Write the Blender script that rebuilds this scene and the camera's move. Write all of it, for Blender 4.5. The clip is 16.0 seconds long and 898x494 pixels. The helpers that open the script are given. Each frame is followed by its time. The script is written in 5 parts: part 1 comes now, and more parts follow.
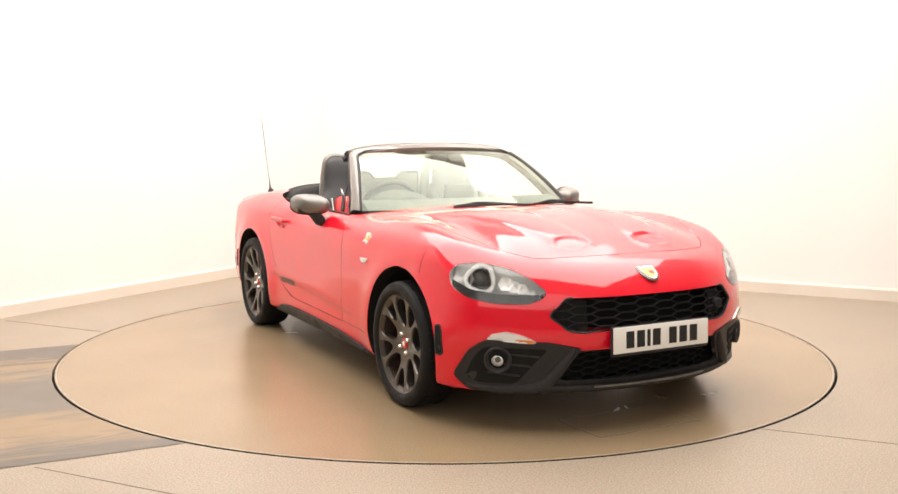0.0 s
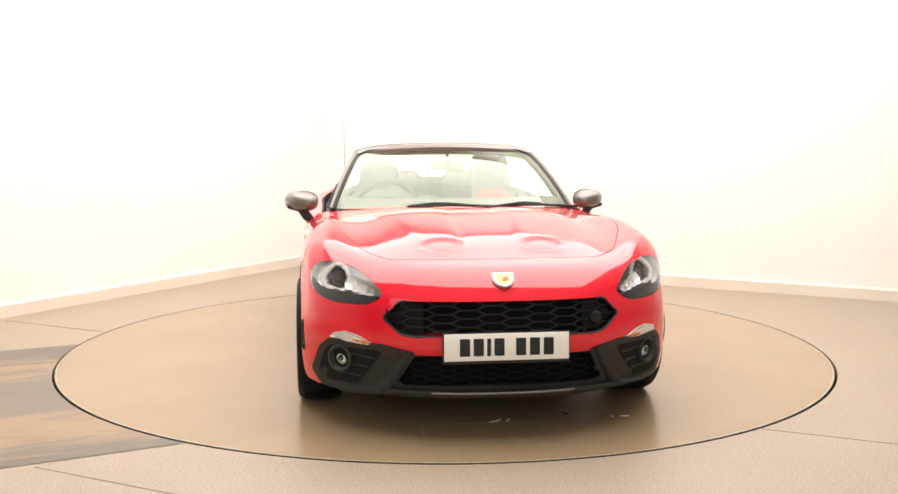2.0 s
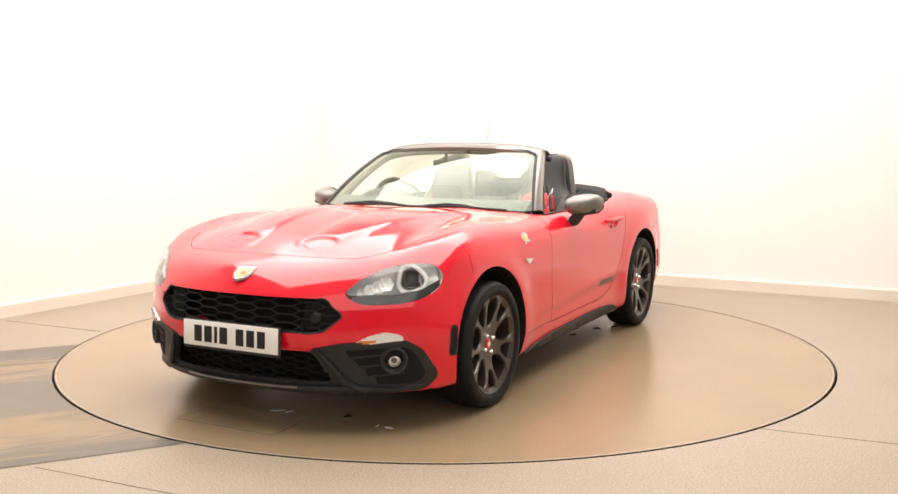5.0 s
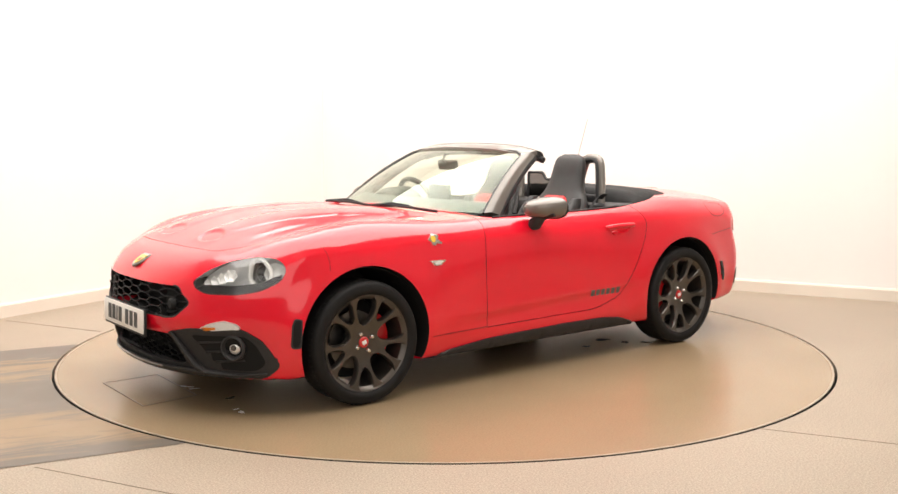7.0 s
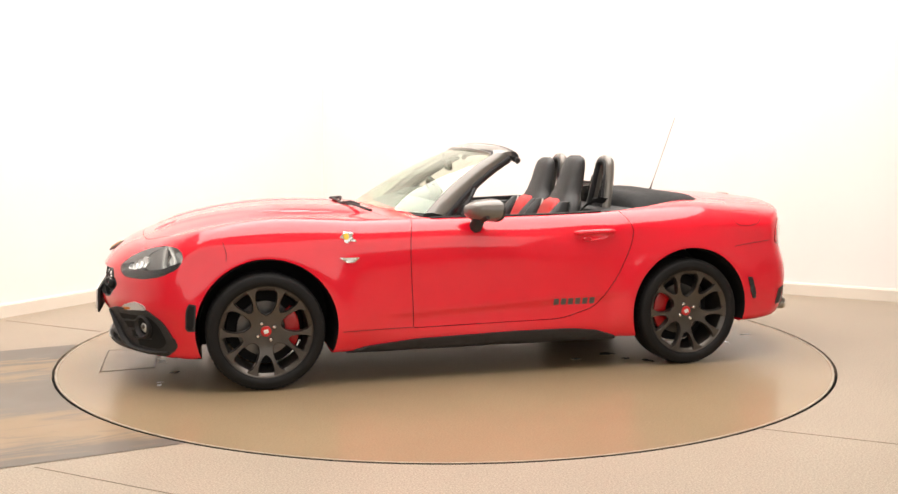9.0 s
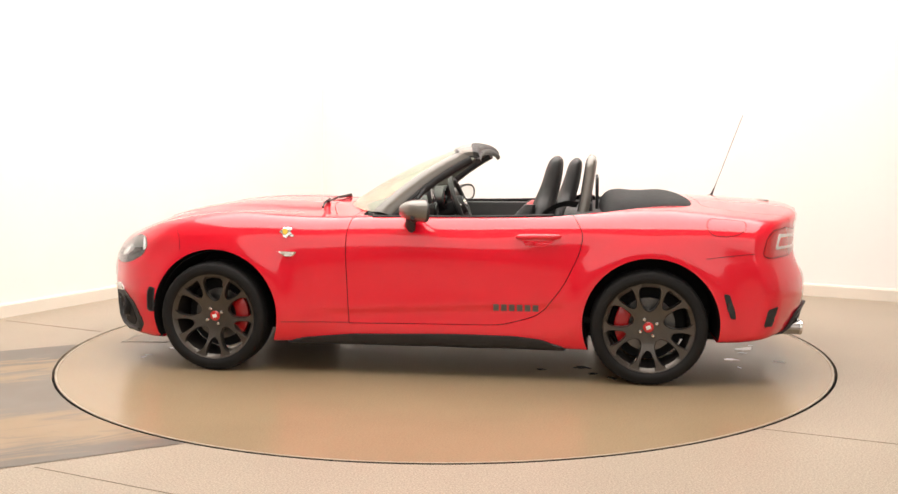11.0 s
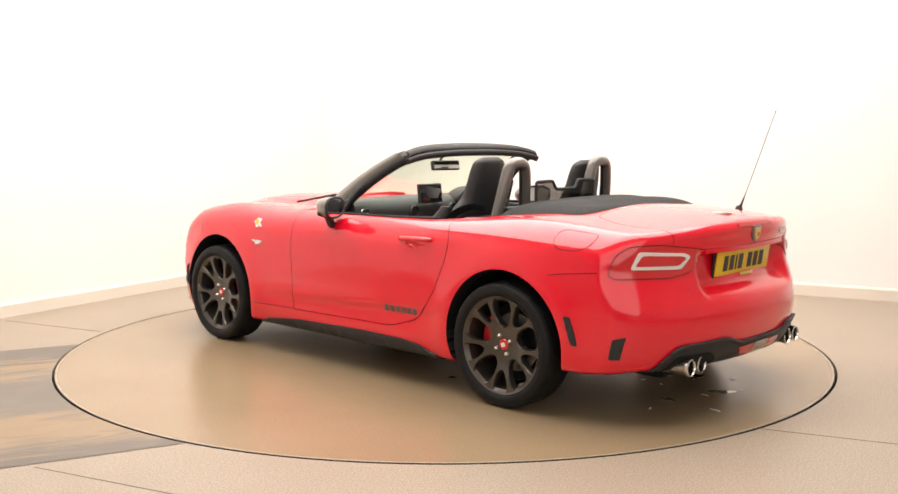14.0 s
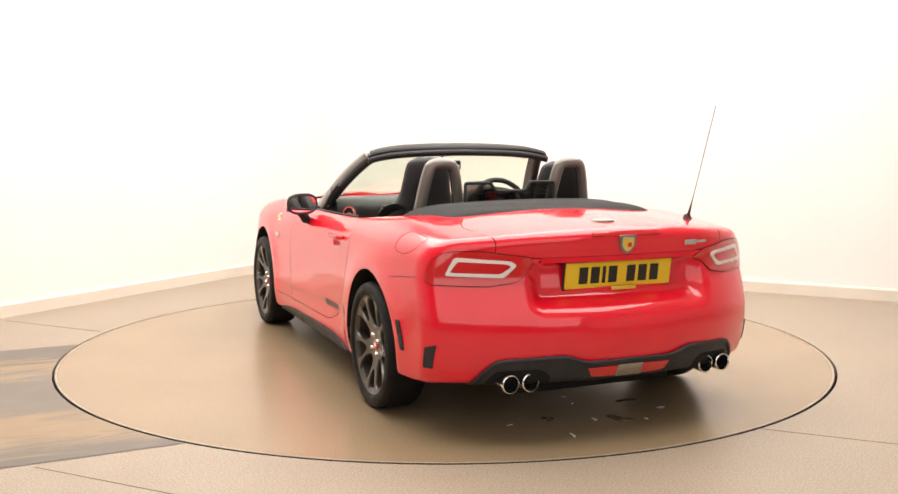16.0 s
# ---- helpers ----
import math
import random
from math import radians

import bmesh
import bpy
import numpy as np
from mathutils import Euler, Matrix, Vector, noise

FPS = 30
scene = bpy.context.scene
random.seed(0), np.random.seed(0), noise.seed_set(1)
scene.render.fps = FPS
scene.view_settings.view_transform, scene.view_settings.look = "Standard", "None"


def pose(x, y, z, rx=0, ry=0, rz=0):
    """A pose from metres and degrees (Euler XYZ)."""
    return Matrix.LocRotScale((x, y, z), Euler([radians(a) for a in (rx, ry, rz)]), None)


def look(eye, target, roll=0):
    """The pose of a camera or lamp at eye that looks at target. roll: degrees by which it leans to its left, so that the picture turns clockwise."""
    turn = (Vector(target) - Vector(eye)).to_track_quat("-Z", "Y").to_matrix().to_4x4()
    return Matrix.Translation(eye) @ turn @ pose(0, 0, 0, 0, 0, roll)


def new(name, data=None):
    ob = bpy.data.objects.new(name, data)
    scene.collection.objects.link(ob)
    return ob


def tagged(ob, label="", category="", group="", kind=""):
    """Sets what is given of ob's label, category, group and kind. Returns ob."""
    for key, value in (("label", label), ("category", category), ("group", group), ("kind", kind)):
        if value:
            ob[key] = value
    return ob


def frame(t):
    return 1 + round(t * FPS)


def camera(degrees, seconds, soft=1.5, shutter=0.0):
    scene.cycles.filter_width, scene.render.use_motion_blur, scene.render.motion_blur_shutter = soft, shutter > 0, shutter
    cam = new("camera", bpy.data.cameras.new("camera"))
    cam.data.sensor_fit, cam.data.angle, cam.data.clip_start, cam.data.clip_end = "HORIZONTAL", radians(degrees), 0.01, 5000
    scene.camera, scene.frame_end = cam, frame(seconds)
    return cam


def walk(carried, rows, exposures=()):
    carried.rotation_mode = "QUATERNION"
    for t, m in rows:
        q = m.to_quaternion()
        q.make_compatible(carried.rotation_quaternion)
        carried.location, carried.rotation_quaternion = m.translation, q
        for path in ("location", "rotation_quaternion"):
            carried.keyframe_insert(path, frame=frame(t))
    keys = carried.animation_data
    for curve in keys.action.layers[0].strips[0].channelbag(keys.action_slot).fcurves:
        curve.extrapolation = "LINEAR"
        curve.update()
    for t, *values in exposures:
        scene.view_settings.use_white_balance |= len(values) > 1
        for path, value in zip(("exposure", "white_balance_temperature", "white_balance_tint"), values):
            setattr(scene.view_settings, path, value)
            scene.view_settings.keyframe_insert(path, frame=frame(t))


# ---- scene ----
DEG = [(0.0, -62.2), (0.5, -65.86), (1.0, -71.4), (1.5, -76.99), (2.0, -83.04), (2.5, -88.66), (3.0, -94.67), (3.5, -100.3),
       (4.0, -106.36), (6.5, -136.1), (7.0, -142.18), (7.5, -147.86), (8.0, -154.01), (8.5, -159.65), (9.0, -165.6),
       (11.5, -194.41), (12.0, -200.36), (12.5, -205.86), (13.0, -211.78), (13.5, -217.43), (14.0, -223.46), (14.5, -229.2),
       (15.0, -235.34), (15.5, -241.15), (16.0, -247.35)]
OX, OY = -0.024, 0.013          # the car's middle on the turntable
R_TABLE = 2.244

cam = camera(49.456, 16.0)
STAND = pose(0, -5.904, 1.253, 90 - 6.331, 0.017, -0.232)
walk(cam, [(0.0, STAND), (16.0, STAND)], exposures=[(0.0, 0.0), (16.0, 0.0)])

# ---- light ----
world = bpy.data.worlds.new("world")
scene.world = world
world.use_nodes = True
world.node_tree.nodes["Background"].inputs[0].default_value = (1.0, 0.95, 0.88, 1)
world.node_tree.nodes["Background"].inputs[1].default_value = 0.3


def softbox(name, x, y, z, w, d, power, target, tint=(1.0, 0.955, 0.905)):
    """A large light panel, as softbox or fill."""
    data = bpy.data.lights.new(name, "AREA")
    data.shape, data.size, data.size_y, data.energy, data.color = "RECTANGLE", w, d, power, tint
    ob = new(name, data)
    ob.matrix_world = look((x, y, z), target)
    return ob


softbox("ceiling_softbox", 0.0, 0.0, 3.95, 6.2, 5.6, 510, (0.0, 0.0001, 0))
# Unseen panel behind the camera, added to brighten the car's faces and reflections.
softbox("front_fill", 0.0, -6.8, 2.4, 9.0, 3.2, 120, (0.0, 0.0, 0.4))


# ---- materials ----
def node_material(name, colour, rough=0.5, metal=0.0, coat=0.0, vary=0.0, scale=8.0, bump=0.0, bump_scale=200.0, spec=0.5, coat_rough=0.03):
    """A surface with a broad and a fine variation of its colour and roughness, and a fine relief."""
    m = bpy.data.materials.new(name)
    m.use_nodes = True
    nt = m.node_tree
    b = nt.nodes["Principled BSDF"]
    b.inputs["Base Color"].default_value = (*colour, 1)
    b.inputs["Roughness"].default_value = rough
    b.inputs["Metallic"].default_value = metal
    b.inputs["Coat Weight"].default_value = coat
    b.inputs["Coat Roughness"].default_value = coat_rough
    b.inputs["Specular IOR Level"].default_value = spec
    b.inputs["Coat IOR"].default_value = 1.5
    if vary or bump:
        tc = nt.nodes.new("ShaderNodeTexCoord")
    if vary:
        n1 = nt.nodes.new("ShaderNodeTexNoise")
        n1.inputs["Scale"].default_value, n1.inputs["Detail"].default_value = scale, 8
        nt.links.new(tc.outputs["Object"], n1.inputs["Vector"])
        ramp = nt.nodes.new("ShaderNodeMapRange")
        ramp.inputs["From Min"].default_value, ramp.inputs["From Max"].default_value = 0.3, 0.7
        ramp.inputs["To Min"].default_value, ramp.inputs["To Max"].default_value = 1 - vary, 1 + vary
        nt.links.new(n1.outputs["Fac"], ramp.inputs["Value"])
        mul = nt.nodes.new("ShaderNodeVectorMath")
        mul.operation = "SCALE"
        mul.inputs[0].default_value = colour
        nt.links.new(ramp.outputs["Result"], mul.inputs["Scale"])
        nt.links.new(mul.outputs["Vector"], b.inputs["Base Color"])
        r2 = nt.nodes.new("ShaderNodeMath")
        r2.operation, r2.use_clamp = "MULTIPLY", True
        r2.inputs[1].default_value = rough
        nt.links.new(ramp.outputs["Result"], r2.inputs[0])
        nt.links.new(r2.outputs["Value"], b.inputs["Roughness"])
    if bump:
        n2 = nt.nodes.new("ShaderNodeTexNoise")
        n2.inputs["Scale"].default_value, n2.inputs["Detail"].default_value = bump_scale, 4
        nt.links.new(tc.outputs["Object"], n2.inputs["Vector"])
        bp = nt.nodes.new("ShaderNodeBump")
        bp.inputs["Strength"].default_value, bp.inputs["Distance"].default_value = bump, 0.002
        nt.links.new(n2.outputs["Fac"], bp.inputs["Height"])
        nt.links.new(bp.outputs["Normal"], b.inputs["Normal"])
    return m


def glow_material(name, colour, strength):
    m = bpy.data.materials.new(name)
    m.use_nodes = True
    b = m.node_tree.nodes["Principled BSDF"]
    b.inputs["Emission Color"].default_value = (*colour, 1)
    b.inputs["Emission Strength"].default_value = strength
    b.inputs["Base Color"].default_value = (*colour, 1)
    return m


def glass_material(name, colour, rough=0.0, ior=1.45):
    m = bpy.data.materials.new(name)
    m.use_nodes = True
    nt = m.node_tree
    nt.nodes.remove(nt.nodes["Principled BSDF"])
    g = nt.nodes.new("ShaderNodeBsdfGlass")
    g.inputs["Color"].default_value = (*colour, 1)
    g.inputs["Roughness"].default_value, g.inputs["IOR"].default_value = rough, ior
    nt.links.new(g.outputs[0], nt.nodes["Material Output"].inputs[0])
    return m


RED = node_material("red_paint", (0.80, 0.0045, 0.024), 0.40, 0.0, 1.0, 0.03, 6.0, spec=0.08, coat_rough=0.07)
RED.node_tree.nodes["Principled BSDF"].inputs["Coat IOR"].default_value = 1.65
BLACK = node_material("black_plastic", (0.028, 0.027, 0.028), 0.5, 0, 0, 0.15, 20, 0.25, 900, spec=0.32)
# Near-black for black parts, and for shade painted into gaps and openings.
DARK = node_material("dark_cavity", (0.010, 0.010, 0.010), 0.8, spec=0.25)
GREY = node_material("grey_metallic_paint", (0.155, 0.141, 0.123), 0.38, 0.3, 1.0, 0.05, 30)
BRONZE = node_material("dark_bronze_alloy", (0.085, 0.074, 0.064), 0.33, 0.7, 0.3, 0.06, 25)
RUBBER = node_material("tyre_rubber", (0.010, 0.0095, 0.0095), 0.6, 0, 0, 0.2, 14, 0.3, 300, spec=0.22)
GRILLE = node_material("satin_black_plastic", (0.012, 0.012, 0.013), 0.55, 0, 0, 0.1, 30, spec=0.3)
PIPE = node_material("exhaust_steel", (0.42, 0.4, 0.38), 0.22, 1.0, 0, 0.1, 30)
CHROME = node_material("polished_steel", (0.75, 0.74, 0.72), 0.12, 1.0)
STEEL = node_material("brake_disc_steel", (0.16, 0.155, 0.15), 0.35, 1.0, 0, 0.1, 40)
CALIPER = node_material("red_caliper_paint", (0.6, 0.01, 0.012), 0.35, 0, 0.6)
LEATHER = node_material("black_leather", (0.02, 0.019, 0.019), 0.5, 0, 0, 0.15, 12, 0.5, 350)
REDLEATHER = node_material("red_leather", (0.55, 0.02, 0.02), 0.45, 0, 0, 0.1, 12, 0.4, 350)
CLOTH = node_material("black_hood_cloth", (0.009, 0.009, 0.009), 0.85, 0, 0, 0.06, 30, 0.2, 1200)
WHITE = node_material("white_plate", (0.9, 0.88, 0.83), 0.35)
YELLOW = node_material("yellow_plate", (0.83, 0.6, 0.02), 0.35)
INK = node_material("black_lettering", (0.01, 0.01, 0.01), 0.4)
LETTER = node_material("grey_lettering", (0.1, 0.09, 0.085), 0.4)
GLASS = glass_material("windscreen_glass", (0.93, 0.97, 0.91))
LENS = glass_material("clear_lens", (0.98, 0.98, 0.98))
REDLENS = node_material("red_lens", (0.62, 0.012, 0.016), 0.12, 0, 1.0)
MIRROR = node_material("mirror_glass", (0.85, 0.85, 0.85), 0.02, 1.0)
AMBER = node_material("amber_lens", (0.75, 0.2, 0.01), 0.2, 0, 1.0)
REFLECTOR = node_material("lamp_reflector", (0.82, 0.82, 0.8), 0.3, 0.55)
LAMPRING = node_material("white_lamp_ring", (0.8, 0.79, 0.75), 0.3, 0, 0.5)
GOLD = node_material("yellow_enamel", (0.75, 0.5, 0.05), 0.3, 0, 0.6)
SCREEN = node_material("dark_screen", (0.01, 0.011, 0.012), 0.1, 0, 1.0)
WALL = node_material("white_wall_paint", (0.84, 0.825, 0.80), 0.6, 0, 0, 0.015, 1.5, 0.1, 60)
BACKWALL = node_material("pale_wall_paint", (0.70, 0.685, 0.66), 0.6, 0, 0, 0.03, 1.5, 0.1, 60)
SKIRT = node_material("cream_skirting", (0.72, 0.66, 0.57), 0.45, 0, 0, 0.03, 3)


def floor_material(name, colour, rough, spot):
    """Speckled coated screed: broad stains, fine grit."""
    m = node_material(name, colour, rough, 0, 0, 0.05, 1.3, 0.12, 160)
    nt = m.node_tree
    b = nt.nodes["Principled BSDF"]
    nt.links.remove(b.inputs["Roughness"].links[0])
    src = b.inputs["Base Color"].links[0].from_socket
    tc = nt.nodes.new("ShaderNodeTexCoord")
    grit = nt.nodes.new("ShaderNodeTexNoise")
    grit.inputs["Scale"].default_value, grit.inputs["Detail"].default_value = 130, 3
    nt.links.new(tc.outputs["Object"], grit.inputs["Vector"])
    rng = nt.nodes.new("ShaderNodeMapRange")
    rng.inputs["From Min"].default_value, rng.inputs["From Max"].default_value = 0.35, 0.65
    rng.inputs["To Min"].default_value, rng.inputs["To Max"].default_value = 1 - spot, 1 + spot
    nt.links.new(grit.outputs["Fac"], rng.inputs["Value"])
    sc = nt.nodes.new("ShaderNodeVectorMath")
    sc.operation = "SCALE"
    nt.links.new(src, sc.inputs[0])
    nt.links.new(rng.outputs["Result"], sc.inputs["Scale"])
    nt.links.new(sc.outputs["Vector"], b.inputs["Base Color"])
    return m


FLOOR = floor_material("beige_floor_coating", (0.326, 0.266, 0.199), 0.45, 0.24)
TABLE = floor_material("beige_turntable_coating", (0.292, 0.214, 0.128), 0.25, 0.08)


# ---- mesh helpers ----
def link_mesh(name, me, parent=None, mats=(), label=""):
    ob = new(name, me)
    for m in mats:
        me.materials.append(m)
    if parent is not None:
        ob.parent = parent
    if label:
        ob["label"] = label
    return ob


def part(name, bm, material, parent=None, label="", smooth=40.0):
    """Links a bmesh as one mesh object; edges flatter than smooth degrees are shaded smooth."""
    me = bpy.data.meshes.new(name)
    bmesh.ops.recalc_face_normals(bm, faces=bm.faces)
    lim = radians(smooth)
    for f in bm.faces:
        f.smooth = smooth > 0
    for e in bm.edges:
        e.smooth = len(e.link_faces) == 2 and e.calc_face_angle(0) < lim
    bm.to_mesh(me)
    bm.free()
    return link_mesh(name, me, parent, (material,) if not isinstance(material, tuple) else material, label)


def shaped(verts, faces):
    bm = bmesh.new()
    vs = [bm.verts.new(v) for v in verts]
    for f in faces:
        bm.faces.new([vs[i] for i in f])
    return bm


def box(x0, x1, y0, y1, z0, z1, bevel=0.0, seg=2):
    bm = bmesh.new()
    bmesh.ops.create_cube(bm, size=1)
    for v in bm.verts:
        v.co = Vector(((x0 + x1) / 2 + v.co.x * (x1 - x0), (y0 + y1) / 2 + v.co.y * (y1 - y0), (z0 + z1) / 2 + v.co.z * (z1 - z0)))
    if bevel:
        bmesh.ops.bevel(bm, geom=bm.edges[:], offset=bevel, segments=seg, affect="EDGES", profile=0.5)
    return bm


def prism(outline, axis, lo, hi, bevel=0.0):
    """An outline of (a, b) pairs in the plane across axis, drawn out from lo to hi."""
    k = "xyz".index(axis)

    def put(a, b, c):
        p = [a, b]
        p.insert(k, c)
        return tuple(p)
    n = len(outline)
    verts = [put(a, b, lo) for a, b in outline] + [put(a, b, hi) for a, b in outline]
    faces = [tuple(range(n)), tuple(range(n, 2 * n))[::-1]] + [(i, (i + 1) % n, n + (i + 1) % n, n + i) for i in range(n)]
    bm = shaped(verts, faces)
    bmesh.ops.recalc_face_normals(bm, faces=bm.faces)
    if bevel:
        bmesh.ops.bevel(bm, geom=bm.edges[:], offset=bevel, segments=2, affect="EDGES", profile=0.5)
    return bm


def rounded(outline, r, seg=5):
    """The outline with its corners rounded."""
    out, n = [], len(outline)
    for i in range(n):
        p, a, b = Vector(outline[i]), Vector(outline[i - 1]), Vector(outline[(i + 1) % n])
        da, db = (a - p), (b - p)
        rr = min(r, da.length * 0.45, db.length * 0.45)
        s, e = p + da.normalized() * rr, p + db.normalized() * rr
        for k in range(seg + 1):
            t = k / seg
            out.append(tuple((1 - t) ** 2 * s + 2 * t * (1 - t) * p + t * t * e))
    return out


def lathe(profile, axis="y", seg=48, closed=False):
    """Turns (radius, height) pairs round an axis."""
    verts, faces, n = [], [], len(profile)
    for i in range(seg):
        a = 2 * math.pi * i / seg
        for r, h in profile:
            u, v = r * math.cos(a), r * math.sin(a)
            verts.append({"y": (u, h, v), "z": (u, v, h), "x": (h, u, v)}[axis])
    m = n if closed else n - 1
    for i in range(seg):
        for j in range(m):
            faces.append((i * n + j, ((i + 1) % seg) * n + j, ((i + 1) % seg) * n + (j + 1) % n, i * n + (j + 1) % n))
    bm = shaped(verts, faces)
    bmesh.ops.remove_doubles(bm, verts=bm.verts, dist=1e-5)
    return bm


def spline(points, n):
    """n + 1 points of a smooth curve through the given ones."""
    P = np.array(points, float)
    P = np.vstack([2 * P[0] - P[1], P, 2 * P[-1] - P[-2]])
    m, out = len(P) - 3, []
    for i in range(n + 1):
        s = min(i / n * m, m - 1e-9)
        k, t = int(s), s - int(s)
        a, b, c, d = P[k:k + 4]
        out.append(0.5 * (2 * b + (c - a) * t + (2 * a - 5 * b + 4 * c - d) * t * t + (3 * b - a - 3 * c + d) * t ** 3))
    return np.array(out)


def tube(points, radius, seg=10, flat=1.0, closed=False, cap=True):
    """A round rod along points; radius is a number or one for each point."""
    P = [Vector(p) for p in points]
    n = len(P)
    R = [radius] * n if isinstance(radius, (int, float)) else list(radius)
    verts, faces = [], []
    side = None
    for i, p in enumerate(P):
        d = (P[(i + 1) % n if closed else min(i + 1, n - 1)] - P[i - 1 if closed or i else 0]).normalized()
        if side is None:
            side = d.orthogonal().normalized()
        side = (side - d * side.dot(d)).normalized()
        up = d.cross(side)
        for k in range(seg):
            a = 2 * math.pi * k / seg
            verts.append(p + side * math.cos(a) * R[i] + up * math.sin(a) * R[i] * flat)
    for i in range(n if closed else n - 1):
        j = (i + 1) % n
        for k in range(seg):
            faces.append((i * seg + k, i * seg + (k + 1) % seg, j * seg + (k + 1) % seg, j * seg + k))
    if cap and not closed:
        faces += [tuple(range(seg))[::-1], tuple((n - 1) * seg + k for k in range(seg))]
    return shaped(verts, faces)


def moved(bm, m):
    bmesh.ops.transform(bm, matrix=m, verts=bm.verts)
    return bm


def joined(*bms):
    out = bmesh.new()
    for b in bms:
        me = bpy.data.meshes.new("tmp")
        b.to_mesh(me)
        b.free()
        out.from_mesh(me)
        bpy.data.meshes.remove(me)
    return out


def cut(me, bm, how, index=0, solver="MANIFOLD"):
    """The mesh me less, or met with, the solid bm, whose faces take the material slot index."""
    cme = bpy.data.meshes.new("cutter")
    bmesh.ops.recalc_face_normals(bm, faces=bm.faces)
    bmesh.ops.triangulate(bm, faces=bm.faces[:])
    for f in bm.faces:
        f.material_index = index
    bm.to_mesh(cme)
    bm.free()
    for k in range(3):
        cme.materials.append(None)
    a, b = new("a", me), new("b", cme)
    mod = a.modifiers.new("cut", "BOOLEAN")
    mod.operation, mod.object, mod.solver = how, b, solver
    mod.material_mode = "INDEX"
    dg = bpy.context.evaluated_depsgraph_get()
    dg.update()
    out = bpy.data.meshes.new_from_object(a.evaluated_get(dg))
    bpy.data.objects.remove(a)
    bpy.data.objects.remove(b)
    bpy.data.meshes.remove(cme)
    return out


def sheet(fn, nu, nv, thick, up):
    """A sheet of some thickness over a grid."""
    verts, faces = [], []
    for k in (0, 1):
        for i in range(nu + 1):
            for j in range(nv + 1):
                verts.append(Vector(fn(i / nu, j / nv)) - Vector(up) * thick * k)
    n = (nu + 1) * (nv + 1)
    w = nv + 1
    for i in range(nu):
        for j in range(nv):
            q = (i * w + j, (i + 1) * w + j, (i + 1) * w + j + 1, i * w + j + 1)
            faces += [q, tuple(n + k for k in reversed(q))]
    for i in range(nu):
        for j in (0, nv):
            faces.append((i * w + j, (i + 1) * w + j, n + (i + 1) * w + j, n + i * w + j))
    for j in range(nv):
        for i in (0, nu):
            faces.append((i * w + j, i * w + j + 1, n + i * w + j + 1, n + i * w + j))
    return shaped(verts, faces)


# ---- the studio room ----
CORNER = Vector((-1.24, 4.10))
ALONG_L, ALONG_R = Vector((-0.505, -0.863)), Vector((0.879, -0.477))
HEIGHT = 4.2


def wall(name, a, b, inward, label, paint=WALL):
    """A wall of 0.2 m from a to b, its inner face on the line."""
    out = -inward.normalized() * 0.2
    pts = [a, b, b + out, a + out]
    tagged(part(name, prism([tuple(p) for p in pts], "z", -0.1, HEIGHT), paint, smooth=0), label, "wall", kind="structure")


def skirting(name, a, b, inward):
    """A low cream board with a rounded top edge along the wall's foot."""
    d, n = (b - a), inward.normalized()
    bm = bmesh.new()
    prof = [(0.0, 0.0), (0.022, 0.0), (0.022, 0.085), (0.016, 0.096), (0.0, 0.1)]
    verts = [(*(p + n * u), v) for p in (a, b) for u, v in prof]
    k = len(prof)
    faces = [(i, (i + 1) % k, k + (i + 1) % k, k + i) for i in range(k)] + [tuple(range(k)), tuple(range(k, 2 * k))]
    tagged(part(name, shaped(verts, faces), SKIRT, smooth=20), "low cream painted skirting along the white wall", "skirting", kind="structure")


P_L, P_R = CORNER + ALONG_L * 15, CORNER + ALONG_R * 12
P_N = P_L + ALONG_R * 12
IN_L, IN_R = Vector((0.863, -0.505)), Vector((-0.477, -0.879))
wall("wall_west", CORNER, P_L, IN_L, "plain white painted studio wall")
wall("wall_north", P_R, CORNER, IN_R, "plain white painted studio wall")
wall("wall_south", P_L, P_N, -IN_R, "plain pale painted studio wall", BACKWALL)
wall("wall_east", P_N, P_R, -IN_L, "plain pale painted studio wall", BACKWALL)
skirting("baseboard_west", CORNER, P_L, IN_L)
skirting("baseboard_north", P_R, CORNER, IN_R)
tagged(part("ceiling", prism([tuple(p) for p in (CORNER, P_L, P_N, P_R)], "z", HEIGHT, HEIGHT + 0.2), WALL, smooth=0), "plain white studio ceiling", "ceiling", kind="structure")


